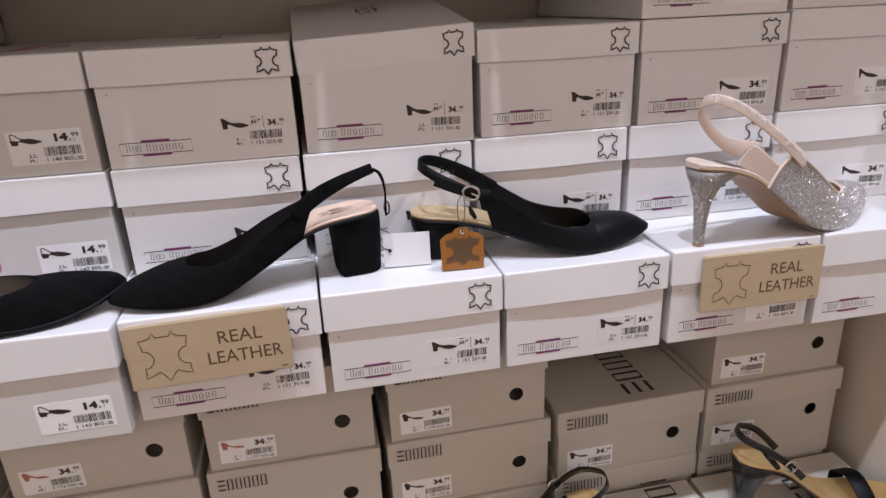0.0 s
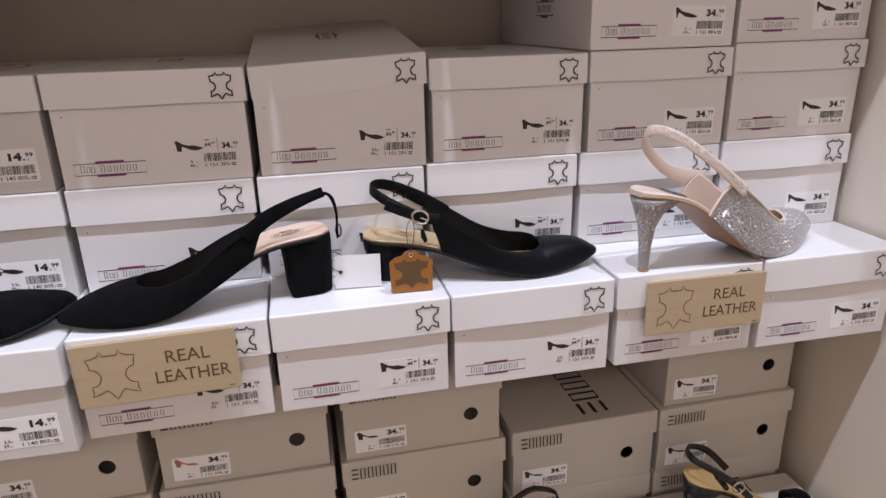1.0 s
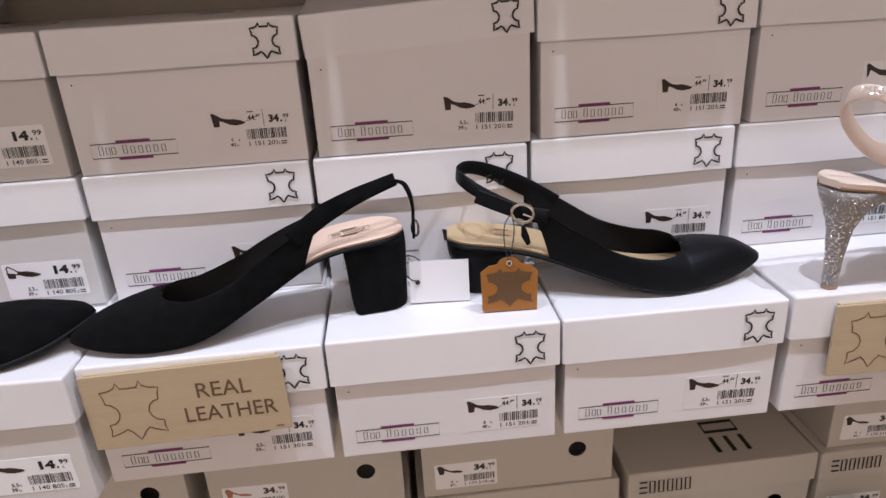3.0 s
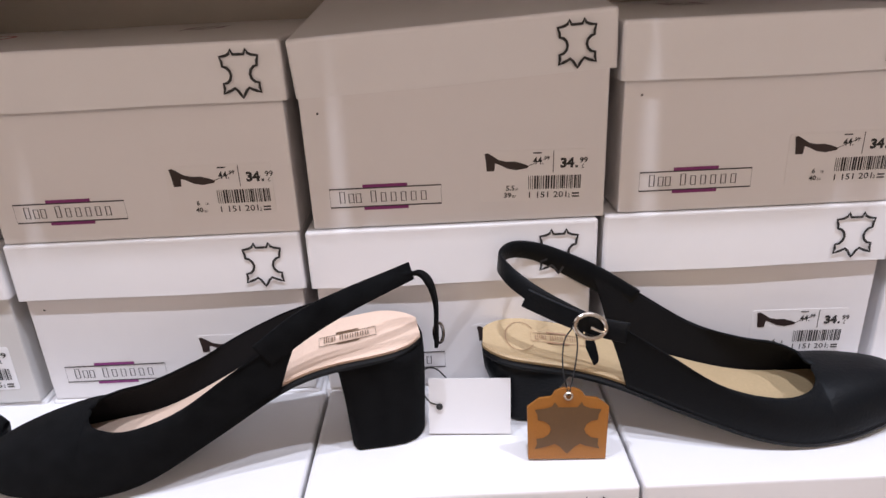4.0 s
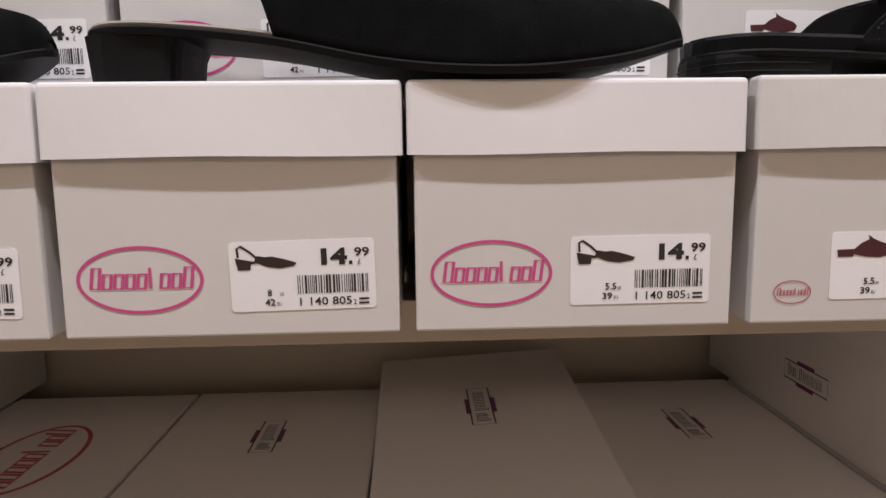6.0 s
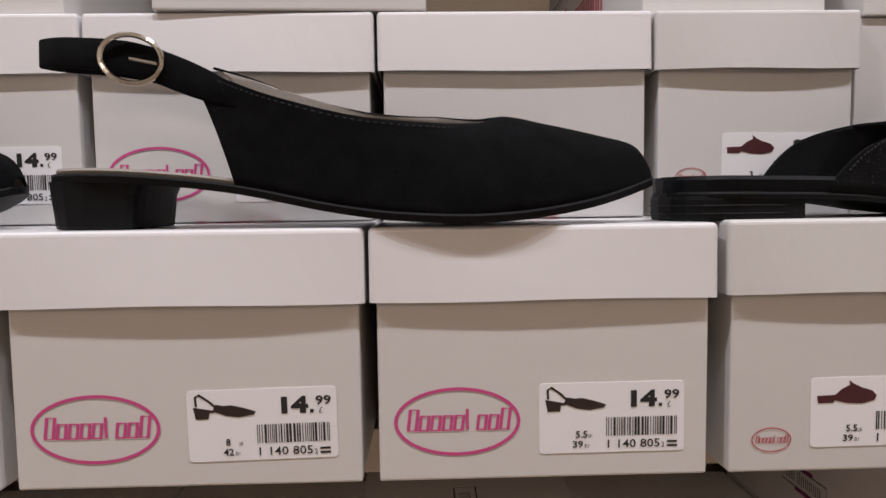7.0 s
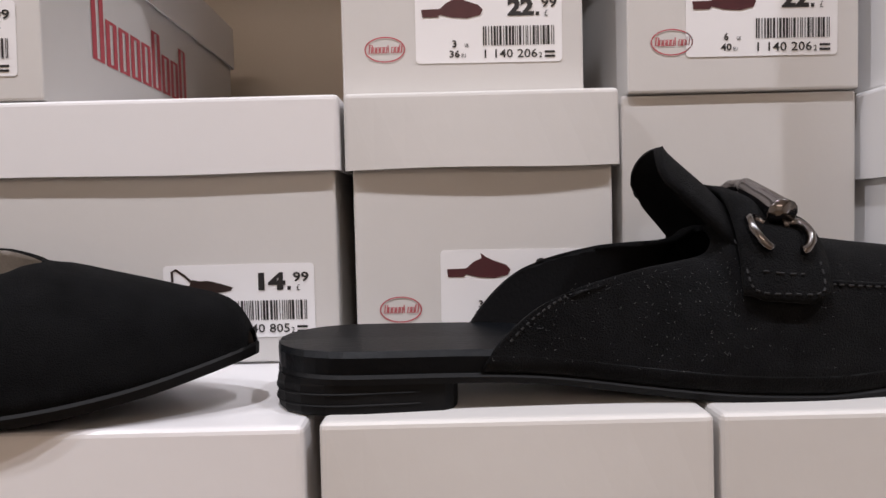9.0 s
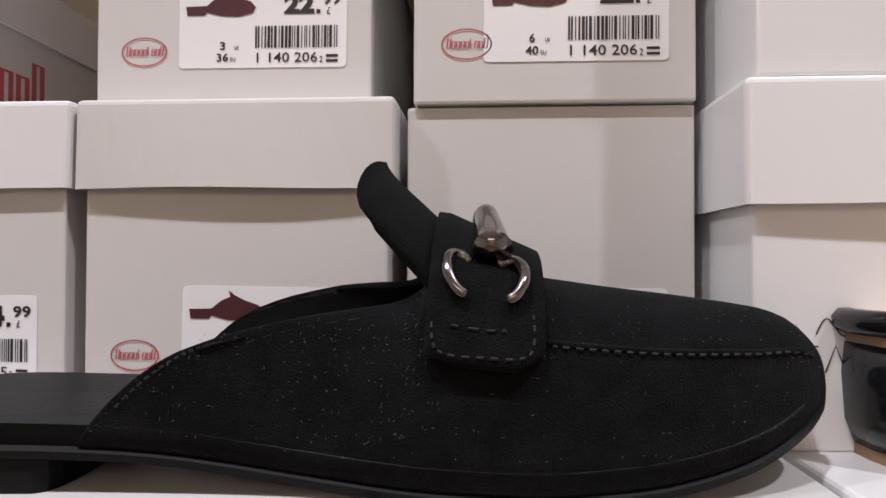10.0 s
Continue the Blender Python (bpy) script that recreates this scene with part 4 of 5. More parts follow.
bm = tube(catmull([(-0.019, -0.001, 0.020), (-0.026, 0.0, 0.022), (-0.031, 0.002, 0.030), (-0.030, 0.006, 0.041), (-0.022, 0.012, 0.040), (-0.012, 0.004, 0.033)], 24), 0.0005, 5)
part("thread", bm, THREAD, card)
part("thread_knob", ring_buckle(0, 0, 0, 0.0012, 0.0012, 0.001, pose(-0.0195, -0.001, 0.019), False), THREAD, card)

# glittering stiletto slingback
C = make_last(0.302, "pointed", 0.037, ((0, 0.099), (0.10, 0.096), (0.24, 0.080), (0.385, 0.045), (0.525, 0.0145), (0.67, 0.0055), (0.86, 0.009), (1, 0.020)), bend=-0.008, heel_w=0.026)
shoe = thing("stiletto_shoe", pose(0.4190, 0.7005, FT + 0.0015, 0, 0, 11.5), "nude high-heeled slingback covered in silver rhinestones", "shoe", "shoes on the middle shelf")
part("outsole", slab(C, 0.003, 0.302, -0.001, 0.0042, 0.0006), SOLE_TAN, shoe, "tan leather sole")
part("insole", slab(C, 0.002, 0.288, 0.0028, 0.0035, 0.0006), NUDE, shoe, "nude padded insole")
HEEL_C = [(0.0035, 0.0255, 0.0155, 0.0056), (0.03, 0.0265, 0.0140, 0.0062), (0.055, 0.0290, 0.0115, 0.0085), (0.072, 0.0350, 0.0065, 0.0140), (0.084, 0.0480, 0.003, 0.0215), (0.0925, 0.0600, 0.001, 0.0260)]
part("heel", heel_loft(HEEL_C, 24, 2.1), GLITTER, shoe, smooth=True)
part("heel_tip", heel_loft([(0.0, 0.0265, 0.0155, 0.0058), (0.0035, 0.0265, 0.0155, 0.0058)], 20, 2.1), SOLE_TAN, shoe)
KEYS_C = [(0.084, 0.114, 0.1030, 0.0295), (0.098, 0.127, 0.0950, 0.0305), (0.128, 0.149, 0.0770, 0.0310), (0.160, 0.172, 0.0570, 0.0300), (0.186, 0.191, 0.0455, 0.0265), (0.205, 0.206, 0.0435, 0.0205),
          (0.215, 0.2145, 0.0450, 0.0120), (0.219, 0.2175, 0.0475, 0.0), (0.241, 0.236, 0.0460, 0.0), (0.265, 0.259, 0.0400, 0.0), (0.2805, 0.280, 0.0230, 0.0)]
KEYS_C = [(0.08 + (a - 0.08) * 1.1, 0.08 + (b - 0.08) * 1.1, z, w) for a, b, z, w in KEYS_C]
upper_part(C, KEYS_C, GLITTER, NUDE, shoe, label="silver glitter vamp lined in nude leather")
STRAP_C = bent(C, [(0.130, -0.0318, 0.0925), (0.104, -0.0310, 0.114), (0.070, -0.0280, 0.140), (0.040, -0.0210, 0.161), (0.021, -0.006, 0.1695), (0.018, 0.010, 0.163), (0.032, 0.022, 0.143), (0.064, 0.029, 0.116), (0.096, 0.031, 0.102), (0.124, 0.0305, 0.095)])
UPS_C = [(0.5, 0.1, 1), (0.5, 0.1, 1), (0.5, 0.1, 1), (0.4, 0.1, 1), (0.2, 0, 1), (0.3, -0.1, 1), (0.5, -0.1, 1), (0.5, -0.1, 1), (0.5, 0, 1), (0.5, 0, 1)]
WID_C = [0.015, 0.0125, 0.0115, 0.011, 0.011, 0.011, 0.012, 0.014, 0.020, 0.022]
part("strap", band(STRAP_C, WID_C, UPS_C, 0.0020, 64), NUDE, shoe, smooth=True)
part("topline_binding", tube([(s_, C.centre(s_) - w_ - 0.0006, z_) for _, s_, z_, w_ in catmull(KEYS_C[:8], 40)], 0.0015, 6), NUDE, shoe)
part("topline_binding", tube([(s_, C.centre(s_) + w_ + 0.0006, z_) for _, s_, z_, w_ in catmull(KEYS_C[:8], 40)], 0.0015, 6), NUDE, shoe)
grid_c, rows_c = shell(C, KEYS_C, nu=46, nv=12, point=True)
back_edge = [(p[0] - 0.001, p[1] * 1.02, p[2]) for p in (grid_c[-1, 0, j] for j in range(13))]
part("edge_binding", tube(back_edge, 0.0016, 6), NUDE, shoe)


def stones(places, normals, sizes, rng):
    """Small faceted stones set on a surface."""
    bm = bmesh.new()
    for p, n, r in zip(places, normals, sizes):
        n = Vector(n).normalized()
        t = n.orthogonal().normalized()
        t = Matrix.Rotation(rng.uniform(0, 6.28), 3, n) @ t
        b = n.cross(t)
        tilt = (t * rng.uniform(-0.25, 0.25) + b * rng.uniform(-0.25, 0.25)) * r
        low = [bm.verts.new(Vector(p) + (t * math.cos(a) + b * math.sin(a)) * r) for a in np.linspace(0, 2 * math.pi, 6, endpoint=False)]
        high = [bm.verts.new(Vector(p) + n * r * 0.7 + tilt * 0.6 + (t * math.cos(a + 0.5) + b * math.sin(a + 0.5)) * r * 0.5) for a in np.linspace(0, 2 * math.pi, 3, endpoint=False)]
        for i in range(6):
            bm.faces.new((low[i], low[(i + 1) % 6], high[(i // 2) % 3]))
        for i in range(3):
            bm.faces.new((low[(2 * i + 2) % 6], high[(i + 1) % 3], high[i]))
        bm.faces.new(high)
    return bm


rng_c = random.Random(9)
P, N, R = [], [], []
for sgn in (1, -1):
    for i in range(45):
        for j in range(12):
            q = [Vector(grid_c[sgn, a, b]) for a, b in ((i, j), (i + 1, j), (i + 1, j + 1), (i, j + 1))]
            nrm = (q[1] - q[0]).cross(q[3] - q[0])
            areaq = nrm.length
            if areaq < 1e-9:
                continue
            nrm *= 1 if nrm.y * sgn + nrm.z > 0 else -1
            for _ in range(int(areaq / 2.0e-6 + rng_c.random())):
                u, v = rng_c.random(), rng_c.random()
                P.append(q[0].lerp(q[1], u).lerp(q[3].lerp(q[2], u), v))
                N.append(nrm)
                R.append(rng_c.uniform(0.00045, 0.00072))
tagged(part("rhinestone_trim", stones(P, N, R, rng_c), STONE, shoe, "sparkling clear rhinestones"), kind="stuff")
P, N, R = [], [], []
for k in range(800):
    t = rng_c.random()
    row = catmull(STRAP_C[:6], 80)[int(t * 79)]
    P.append((row[0] + rng_c.uniform(-0.001, 0.001), row[1] * 1.0 - 0.0011, row[2] + rng_c.uniform(-0.0048, 0.0048)))
    N.append((-0.2, -1, 0.1))
    R.append(rng_c.uniform(0.00045, 0.00075))
tagged(part("strap_trim", stones(P, N, R, rng_c), STONE, shoe), kind="stuff")
P, N, R = [], [], []
hz = HEEL_C
for k in range(1300):
    z = 0.004 + 0.0885 * rng_c.random() ** 0.75
    fr, bk, w = (float(np.interp(z, [h[0] for h in hz], [h[c] for h in hz])) for c in (1, 2, 3))
    a = rng_c.uniform(0, 2 * math.pi)
    x, y = math.cos(a), math.sin(a)
    e = 2 / 2.1
    x = abs(x) ** (0.35 if x > 0 else e) * math.copysign(1, x)
    y = abs(y) ** e * math.copysign(1, y)
    P.append(((fr + bk) / 2 + x * (fr - bk) / 2, y * w, z))
    N.append((x, y * 1.2, 0.05))
    R.append(rng_c.uniform(0.00045, 0.00075))
tagged(part("heel_trim", stones(P, N, R, rng_c), STONE, shoe), kind="stuff")


# black suede flats
def flat_shoe(m, label, toe="almond", sling=True, group="shoes on the upper shelf", length=0.284, tall=1.0, lining=LINING):
    F_ = make_last(length, toe, 0.038, ((0, 0.0285), (0.15, 0.0275), (0.32, 0.022), (0.48, 0.012), (0.60, 0.0075), (0.74, 0.007), (0.88, 0.013), (1, 0.024)))
    k = length / 0.284
    s = thing("flat_shoe", m, label, "shoe", group)
    part("outsole", slab(F_, 0.002, length, -0.001, 0.0055, 0.0022), RUBBER, s)
    part("insole", slab(F_, 0.003, length * 0.95, 0.0016, 0.0012, -0.0012), LINING if sling else DARKLINING, s)
    part("heel", heel_loft([(0.0, 0.045 * k, 0.003, 0.0275), (0.0015, 0.0455 * k, 0.0025, 0.028), (0.0165, 0.047 * k, 0.001, 0.0288), (0.0235, 0.050 * k, 0.0, 0.0292)]), RUBBER, s)
    if sling:
        keys = [(0.093 * k, 0.066 * k, 0.0785, 0.0285), (0.098 * k, 0.087 * k, 0.0715, 0.0305), (0.110 * k, 0.109 * k, 0.0625, 0.0325), (0.145 * k, 0.145 * k, 0.0525, 0.033), (0.180 * k, 0.180 * k, 0.0490, 0.028), (0.202 * k, 0.200 * k, 0.0500, 0.016),
                (0.214 * k, 0.211 * k, 0.0545, 0.0), (0.238 * k, 0.233 * k, 0.0500, 0.0), (0.263 * k, 0.258 * k, 0.0440, 0.0), (0.276 * k, 0.274 * k, 0.0390, 0.0), (0.2825 * k, 0.2820 * k, 0.0275, 0.0)]
    else:
        keys = [(0.002 * k, 0.004 * k, 0.062, 0.004), (0.030 * k, 0.028 * k, 0.056, 0.0270), (0.080 * k, 0.078 * k, 0.047, 0.030), (0.130 * k, 0.128 * k, 0.0415, 0.033), (0.175 * k, 0.172 * k, 0.039, 0.030), (0.202 * k, 0.196 * k, 0.039, 0.018),
                (0.214 * k, 0.206 * k, 0.0400, 0.0), (0.238 * k, 0.232 * k, 0.0390, 0.0), (0.263 * k, 0.258 * k, 0.0350, 0.0), (0.276 * k, 0.275 * k, 0.0310, 0.0), (0.2825 * k, 0.2825 * k, 0.0245, 0.0)]
    upper_part(F_, keys, SUEDE, lining, s, rise=0.010 if sling else 0.0)
    if sling:
        part("strap", band([(0.098 * k, -0.0300, 0.0590), (0.078 * k, -0.0302, 0.0690), (0.050 * k, -0.0295, 0.0805), (0.022, -0.0255, 0.0850), (0.001, -0.013, 0.0875), (-0.003, 0.0, 0.089), (0.001, 0.013, 0.090), (0.022, 0.0255, 0.0900), (0.050, 0.0300, 0.0845), (0.098, 0.0345, 0.0640)],
                           [0.008, 0.015, 0.0155, 0.0145, 0.014, 0.014, 0.014, 0.0145, 0.016, 0.016], [(0.3, 0.1, 1), (0.25, 0.1, 1), (0.2, 0.1, 1), (0.1, 0.1, 1), (0, 0.1, 1), (0, 0, 1), (0, -0.1, 1), (0.1, -0.1, 1), (0.2, -0.1, 1), (0.2, -0.1, 1)], 0.0026, 64), SUEDE, s, smooth=True)
        part("buckle", ring_buckle(0, 0, 0, 0.0150, 0.0112, 0.0013, pose(0.054, -0.0325, 0.0800, 0, 12, -2)), STEEL, s, "oval silver buckle")
        bm = bmesh.new()
        edge = [(s_ - 0.0, -w_ - 0.0022, z_ - 0.0022) for _, s_, z_, w_ in catmull(keys[1:6], 90)]
        for a, b in zip(edge[::2], edge[1::2]):
            tube([a, b], 0.00028, 4, bm=bm)
        part("stitching", bm, STITCH, s)
    return s


flat_shoe(pose(-0.126, 0.7455, GT + 0.0005, 0, 0, -2.0), "black suede flat slingback with silver oval buckle", length=0.309)
flat_shoe(pose(-0.437, 0.762, GT + 0.0005, 0, 0, -1.0), "black suede flat slingback at the shelf's end")
flat_shoe(pose(-0.472, 0.682, FT + 0.0005, 0, 0, 13.0), "black suede closed ballerina flat", "almond", False, "shoes on the middle shelf")

# black suede mule loafer with a metal snaffle
ML = 0.281
M = make_last(ML, "round", 0.0385, ((0, 0.0185), (0.15, 0.018), (0.32, 0.0165), (0.48, 0.0105), (0.60, 0.0075), (0.74, 0.0075), (0.88, 0.015), (1, 0.030)), heel_w=0.0315)
mule = thing("mule_shoe", pose(0.1890, 0.7425, GT + 0.0005, 0, 0, 4.2) @ Matrix.Diagonal((1.020, 1, 1, 1)), "black suede backless loafer with dark metal snaffle", "shoe", "shoes on the upper shelf")
part("outsole", slab(M, 0.001, ML, -0.004, 0.0075, 0.0014), RUBBER, mule)
part("insole", slab(M, 0.0005, ML * 0.94, 0.0040, 0.0042, 0.0012, 0.002), LEATHER, mule, "black leather footbed")
part("heel", heel_loft([(0.0, 0.0655, 0.0008, 0.0310), (0.001, 0.066, 0.0003, 0.0314), (0.0105, 0.066, 0.0, 0.0315), (0.0125, 0.066, 0.0005, 0.0311)]), RUBBER, mule, "stacked black heel")
for zz in (0.0035, 0.0075):
    pts = [(x, y, zz) for x, y in [((0.064 + 0.001) / 2 + (abs(math.cos(a)) ** (0.35 if math.cos(a) > 0 else 0.77)) * math.copysign(1, math.cos(a)) * 0.0326, abs(math.sin(a)) ** 0.77 * math.copysign(1, math.sin(a)) * 0.0314) for a in np.linspace(0, 2 * math.pi, 60, endpoint=False)]]
    part("heel_seam", tube(pts, 0.00035, 4, True), RUBBER, mule)
KEYS_M = [(0.0705, 0.108, 0.0415, 0.0305), (0.081, 0.115, 0.0445, 0.0300), (0.100, 0.126, 0.0475, 0.0285), (0.121, 0.139, 0.0495, 0.0255), (0.140, 0.151, 0.0515, 0.0205), (0.151, 0.158, 0.0560, 0.0120),
          (0.158, 0.162, 0.0620, 0.0), (0.184, 0.183, 0.0590, 0.0), (0.212, 0.210, 0.0550, 0.0), (0.240, 0.237, 0.0515, 0.0), (0.260, 0.2575, 0.0475, 0.0), (0.2712, 0.2705, 0.0370, 0.0)]
KEYS_M = [(a * 1.029, b * 1.029, z, w) for a, b, z, w in KEYS_M]
upper_part(M, KEYS_M, NAP, DARKLINING, mule, p=0.55, q=0.8, nu=60, nv=16, thick=0.0022, rise=0.006)
# tongue rising from the throat
rings = []
for t in np.linspace(0, 1, 22):
    e = 1 - (1 - t) ** 1.4
    s = 0.182 - 0.041 * e
    z = 0.056 + 0.037 * e + 0.003 * math.sin(math.pi * e)
    w = 0.0275 - 0.0065 * e * e
    rings.append([(s + (0.007 * (1 - abs(v)) ** 1.5 + 0.006 * v ** 8) * e ** 5, v * w, z - (0.024 - 0.009 * e) * v * v - 0.004 * v ** 4 * e ** 6) for v in np.linspace(-1, 1, 17)])
tg = part("tongue", loft(rings, caps=False, closed=False), [NAP, DARKLINING], mule, "raised suede tongue", smooth=True)
md = tg.modifiers.new("thickness", "SOLIDIFY")
md.thickness, md.offset, md.use_rim = 0.0036, 0.0, True


def on_vamp(s, v, lift=0.0015):
    """A point over the front half of the mule: s along, v from -1 (near side low) over 0 (ridge) to 1."""
    zr = float(np.interp(s, [k[1] for k in KEYS_M[5:]], [k[2] for k in KEYS_M[5:]]))
    wb = M.half(s) + 0.0012
    a = (1 - abs(v)) * math.pi / 2
    y = wb * math.cos(a) ** 0.55
    z0 = M.foot(s) - 0.0035
    z = z0 + (zr - z0) * math.sin(a) ** 0.8
    return Vector((s, math.copysign(y + lift * math.cos(a), v), z + lift * math.sin(a)))


# saddle strap over the vamp, with its stitching, snaffle tabs and snaffle
rings = []
for v in np.linspace(-0.70, 0.70, 41):
    half = 0.0140 + 0.0020 * abs(v)
    if abs(v) > 0.62:
        half *= max(0.55, 1 - ((abs(v) - 0.62) / 0.10) ** 2)
    lean = -0.004 * abs(v)
    rings.append([on_vamp(0.180 + lean + half * u, v, 0.0030) + Vector((0, 0, (0.004 + 0.0045 * (1 - u)) * max(0, 1 - abs(v) * 1.7))) for u in np.linspace(-1, 1, 9)])
sd = part("saddle_strap", loft(rings, caps=False, closed=False), NAP, mule, "suede saddle strap across the vamp", smooth=True)
md = sd.modifiers.new("thickness", "SOLIDIFY")
md.thickness, md.offset, md.use_rim = 0.0024, 0.0, True
bm = bmesh.new()


def stitches(line, bm, r=0.00038):
    pts = catmull(line, max(4, int(len(line) * 6)))
    length = sum((Vector(b) - Vector(a)).length for a, b in zip(pts, pts[1:]))
    n = int(length / 0.0032)
    t = np.linspace(0, len(pts) - 1, n * 2)
    co = [Vector([float(np.interp(x, range(len(pts)), pts[:, c])) for c in range(3)]) for x in t]
    for a, b in zip(co[::2], co[1::2]):
        tube([a, b], r, 4, bm=bm)


sc = 0.177
stitches([on_vamp(sc - 0.0125, -0.25, 0.0046), on_vamp(sc - 0.0130, -0.50, 0.0046), on_vamp(sc - 0.0115, -0.65, 0.0046), on_vamp(sc, -0.672, 0.0046), on_vamp(sc + 0.0115, -0.65, 0.0046), on_vamp(sc + 0.0130, -0.50, 0.0046)], bm)
stitches([on_vamp(sc - 0.008, -0.575, 0.0047), on_vamp(sc, -0.58, 0.0047), on_vamp(sc + 0.006, -0.575, 0.0047)], bm)
stitches([on_vamp(s_, -0.585 - 0.01 * (s_ - 0.2) / 0.06, 0.0008) for s_ in np.linspace(0.195, 0.270, 9)], bm)
part("stitching", bm, STITCH, mule)
bm = bmesh.new()
grid_m, rows_m = shell(M, KEYS_M, nu=60, nv=16, p=0.55, q=0.8, point=True)
line = [Vector(grid_m[-1, 0, j]) + Vector((0.003, -0.0004, 0.0)) for j in range(3, 17)] + [Vector(grid_m[-1, i, 16]) + Vector((0, -0.0016, -0.0028)) for i in range(2, 27, 3)]
stitches(line, bm)
part("edge_stitching", bm, STITCH, mule)
# the apron seam: a raised roll round the toe
bm = bmesh.new()
pts = [on_vamp(s_, -0.565 - 0.01 * (s_ - 0.2) / 0.06, 0.0000) for s_ in np.linspace(0.193, 0.270, 20)] + [on_vamp(s_, 0.565 + 0.01 * (s_ - 0.2) / 0.06, 0.0000) for s_ in np.linspace(0.270, 0.193, 20)]
part("apron_seam", tube(pts, 0.0009, 6), NAP, mule, smooth=True)
# snaffle
c0 = on_vamp(0.180, -0.32, 0.0085)
c1 = on_vamp(0.180, 0.32, 0.0085)
ridge = on_vamp(0.180, 0.0, 0.0165)
bm = tube(catmull([c0 + Vector((0, 0, 0.004)), c0.lerp(ridge, 0.55) + Vector((0, -0.001, 0.003)), ridge + Vector((0, 0, 0.001)), c1.lerp(ridge, 0.55) + Vector((0, 0.001, 0.003)), c1 + Vector((0, 0, 0.004))], 30),
          lambda t: 0.0034 + 0.0020 * abs(2 * t - 1) ** 2 - (0.0010 if abs(t - 0.5) < 0.06 else 0), 14)
part("snaffle_bar", bm, GUN, mule, "dark shiny metal bar", smooth=True)
for sg in (-1, 1):
    for side in (-1, 1):
        pts = []
        for a in np.linspace(-0.3 * math.pi, 1.25 * math.pi, 22):
            base = on_vamp(0.178 + sg * (0.0056 + 0.0044 * math.sin(a * 0.75 + 0.25)), side * (0.37 - 0.10 * math.cos(a * 0.78 + 0.05)), 0.0078 + 0.0010 * math.sin(a))
            pts.append(base)
        part("snaffle_ring", tube(pts, 0.0017, 8), GUN, mule, "open dark metal ring", smooth=True)
for side in (-1, 1):
    rings = []
    for v in np.linspace(0.26, 0.50, 9):
        rings.append([on_vamp(0.178 + 0.0060 * u, side * v, 0.0058 - 0.002 * (v - 0.26) / 0.24) for u in np.linspace(-1, 1, 5)])
    tb = part("snaffle_tab", loft(rings, caps=False, closed=False), NAP, mule, smooth=True)
    md = tb.modifiers.new("thickness", "SOLIDIFY")
    md.thickness, md.offset = 0.0016, 0.0
# pale lint caught in the nap
rng_l = random.Random(3)
bm = bmesh.new()
for k in range(420):
    i, j = rng_l.randrange(2, 56), rng_l.randrange(1, 14)
    p = Vector(grid_m[-1, i, j]) + Vector((rng_l.uniform(-0.002, 0.002), -0.0006, rng_l.uniform(-0.001, 0.001)))
    ln = rng_l.uniform(0.0002, 0.0009)
    a = rng_l.uniform(0, 6.28)
    tube([p, p + Vector((math.cos(a) * ln, -0.0002, math.sin(a) * ln))], 0.00006, 3, bm=bm)
LINT = material("pale lint", (0.13, 0.13, 0.135), 0.9)
tagged(part("lint", bm, LINT, mule), kind="stuff")

# stacked-heel pump beside the mule
H = make_last(0.25, "round", 0.036, ((0, 0.042), (0.15, 0.041), (0.32, 0.033), (0.48, 0.018), (0.60, 0.009), (0.74, 0.007), (0.88, 0.010), (1, 0.016)))
shoe = thing("heeled_shoe", pose(0.4900, 0.764, GT + 0.0005, 0, 0, 8.0), "glossy black low-heeled sandal with tan insole", "shoe", "shoes on the upper shelf")
part("outsole", slab(H, 0.001, 0.25, -0.001, 0.006, 0.001), SOLE_TAN, shoe)
part("insole", slab(H, 0.001, 0.24, 0.003, 0.001, 0.0), INSOLE, shoe, "pink beige insole")
part("heel", heel_loft([(0.004, 0.056, 0.003, 0.026), (0.012, 0.056, 0.0, 0.0275), (0.027, 0.056, -0.001, 0.0285), (0.037, 0.060, 0.0, 0.0285)]), PATENT, shoe, smooth=True)
part("heel_tip", heel_loft([(0.0, 0.0555, 0.003, 0.026), (0.004, 0.0555, 0.003, 0.026)]), SOLE_TAN, shoe)
part("heel_counter", tube([(x + 0.027, y, 0.044) for x, y in ((-0.0275 * math.cos(a), 0.0295 * math.sin(a)) for a in np.linspace(-1.5, 1.5, 24))], 0.0042, 8), PATENT, shoe, smooth=True)
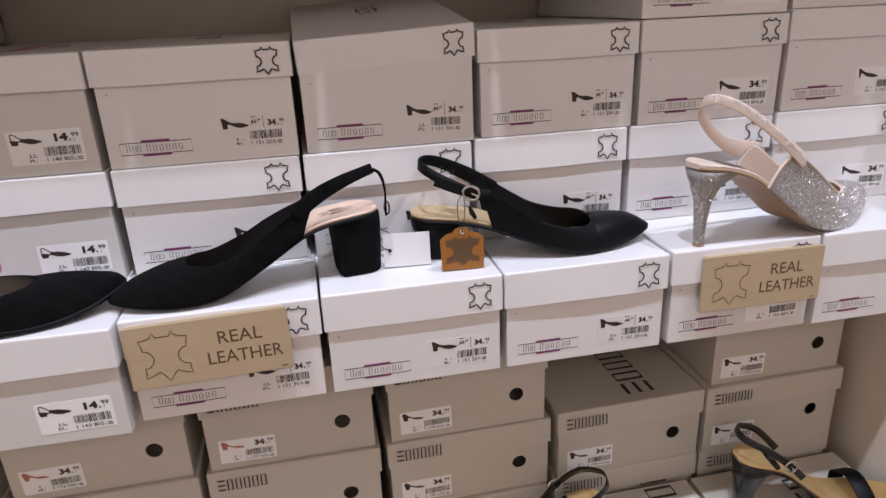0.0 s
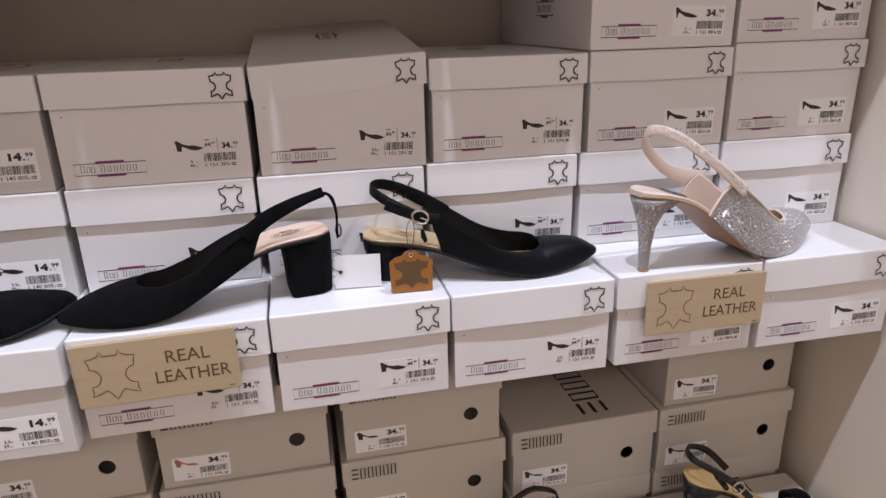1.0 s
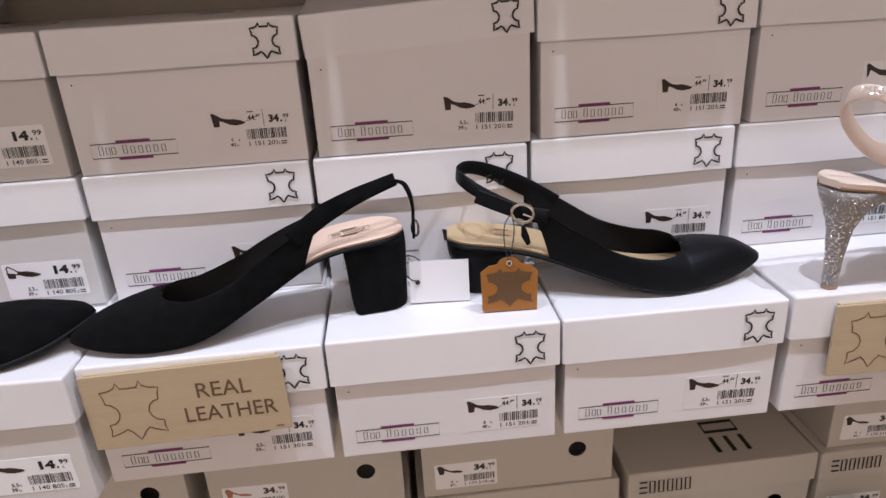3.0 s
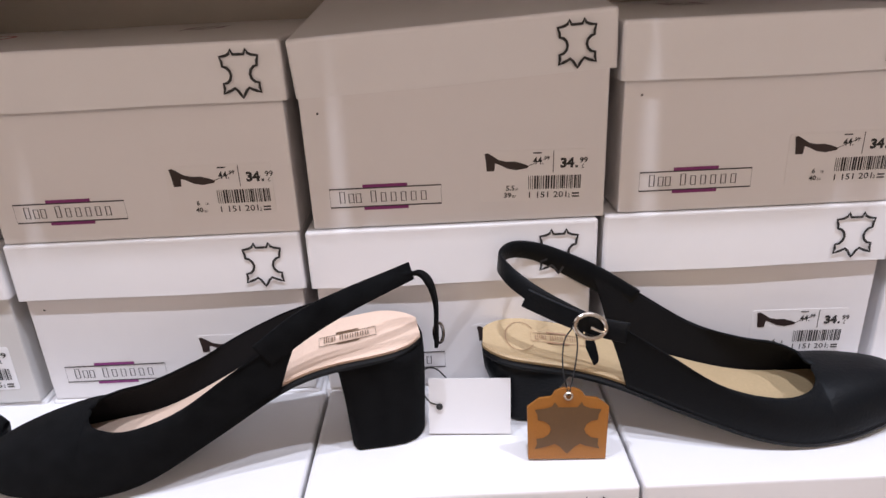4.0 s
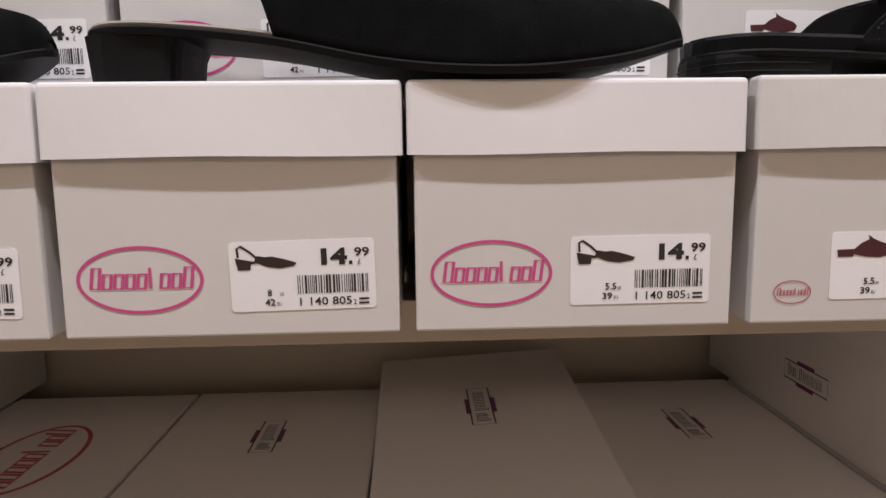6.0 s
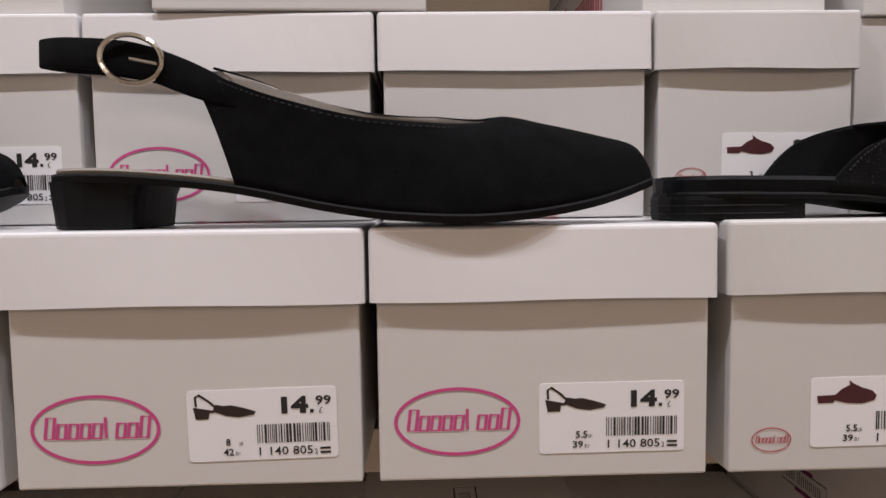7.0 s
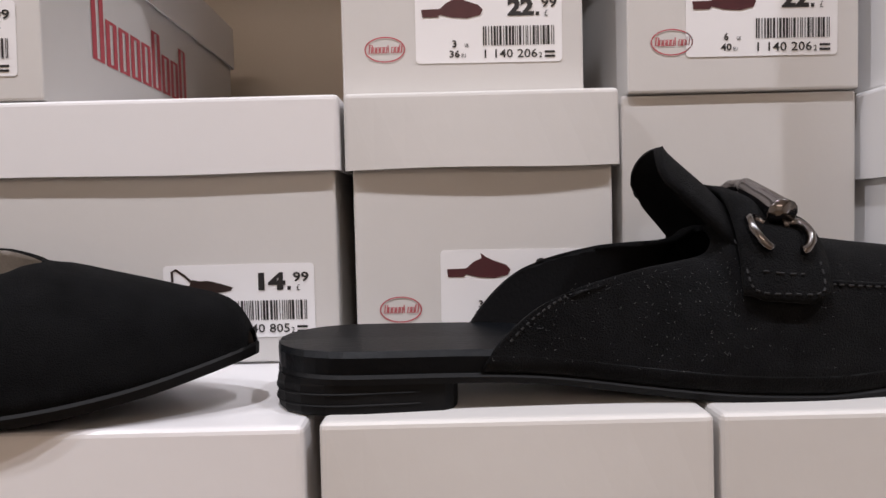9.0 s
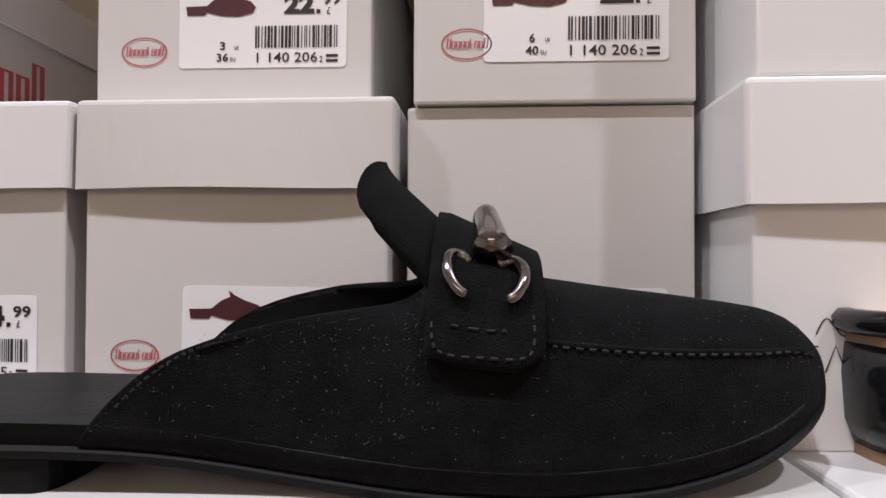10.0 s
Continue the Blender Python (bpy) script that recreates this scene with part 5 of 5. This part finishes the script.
upper_part(H, [(0.13, 0.12, 0.055, 0.028), (0.15, 0.14, 0.052, 0.02), (0.165, 0.16, 0.05, 0.0), (0.20, 0.195, 0.044, 0.0), (0.235, 0.23, 0.034, 0.0), (0.2485, 0.248, 0.018, 0.0)], PATENT, INSOLE, shoe)


# high sandals on the lowest shelf's front boxes
def high_sandal(m):
    S = make_last(0.25, "almond", 0.035, ((0, 0.088), (0.10, 0.086), (0.26, 0.072), (0.42, 0.040), (0.57, 0.013), (0.70, 0.0055), (0.86, 0.008), (1, 0.012)), heel_w=0.027)
    s = thing("high_sandal", m, "black high-heeled sandal with shiny gold insole", "shoe", "sandals on the lowest shelf")
    part("outsole", slab(S, 0.002, 0.25, -0.001, 0.005, 0.0022), PATENT, s)
    part("insole", slab(S, 0.002, 0.247, 0.0025, 0.0012, -0.0005), INSOLE_GOLD, s, "shiny gold insole")
    part("heel", heel_loft([(0.0, 0.030, 0.008, 0.010), (0.03, 0.032, 0.006, 0.012), (0.06, 0.042, 0.003, 0.018), (0.082, 0.058, 0.0, 0.026)]), PATENT, s, smooth=True)
    part("toe_strap", band([(0.185, -0.037, 0.006), (0.185, -0.034, 0.024), (0.183, 0, 0.040), (0.185, 0.034, 0.024), (0.185, 0.037, 0.006)], [0.024] * 5, [(1, 0, 0.1)] * 5, 0.002, 30), LEATHER, s, smooth=True)
    part("ankle_strap", band([(0.085, -0.032, 0.070), (0.060, -0.034, 0.096), (0.030, -0.031, 0.118), (0.006, -0.014, 0.126), (0.002, 0.004, 0.128), (0.012, 0.022, 0.124), (0.045, 0.032, 0.108), (0.080, 0.032, 0.072)],
                             [0.010] * 8, [(0.4, 0, 1)] * 8, 0.0022, 50), PATENT, s, smooth=True)
    part("buckle", ring_buckle(0, 0, 0, 0.009, 0.0085, 0.0014, pose(0.062, -0.0365, 0.094, 0, 45, 4)), STEEL, s, "bright silver buckle")
    return s


SB = high_sandal(pose(0.553, 0.735, 0.7225, 0, 0, -9))
copy_thing(SB, pose(0.357, 0.735, 0.6900, 0, 0, 178))
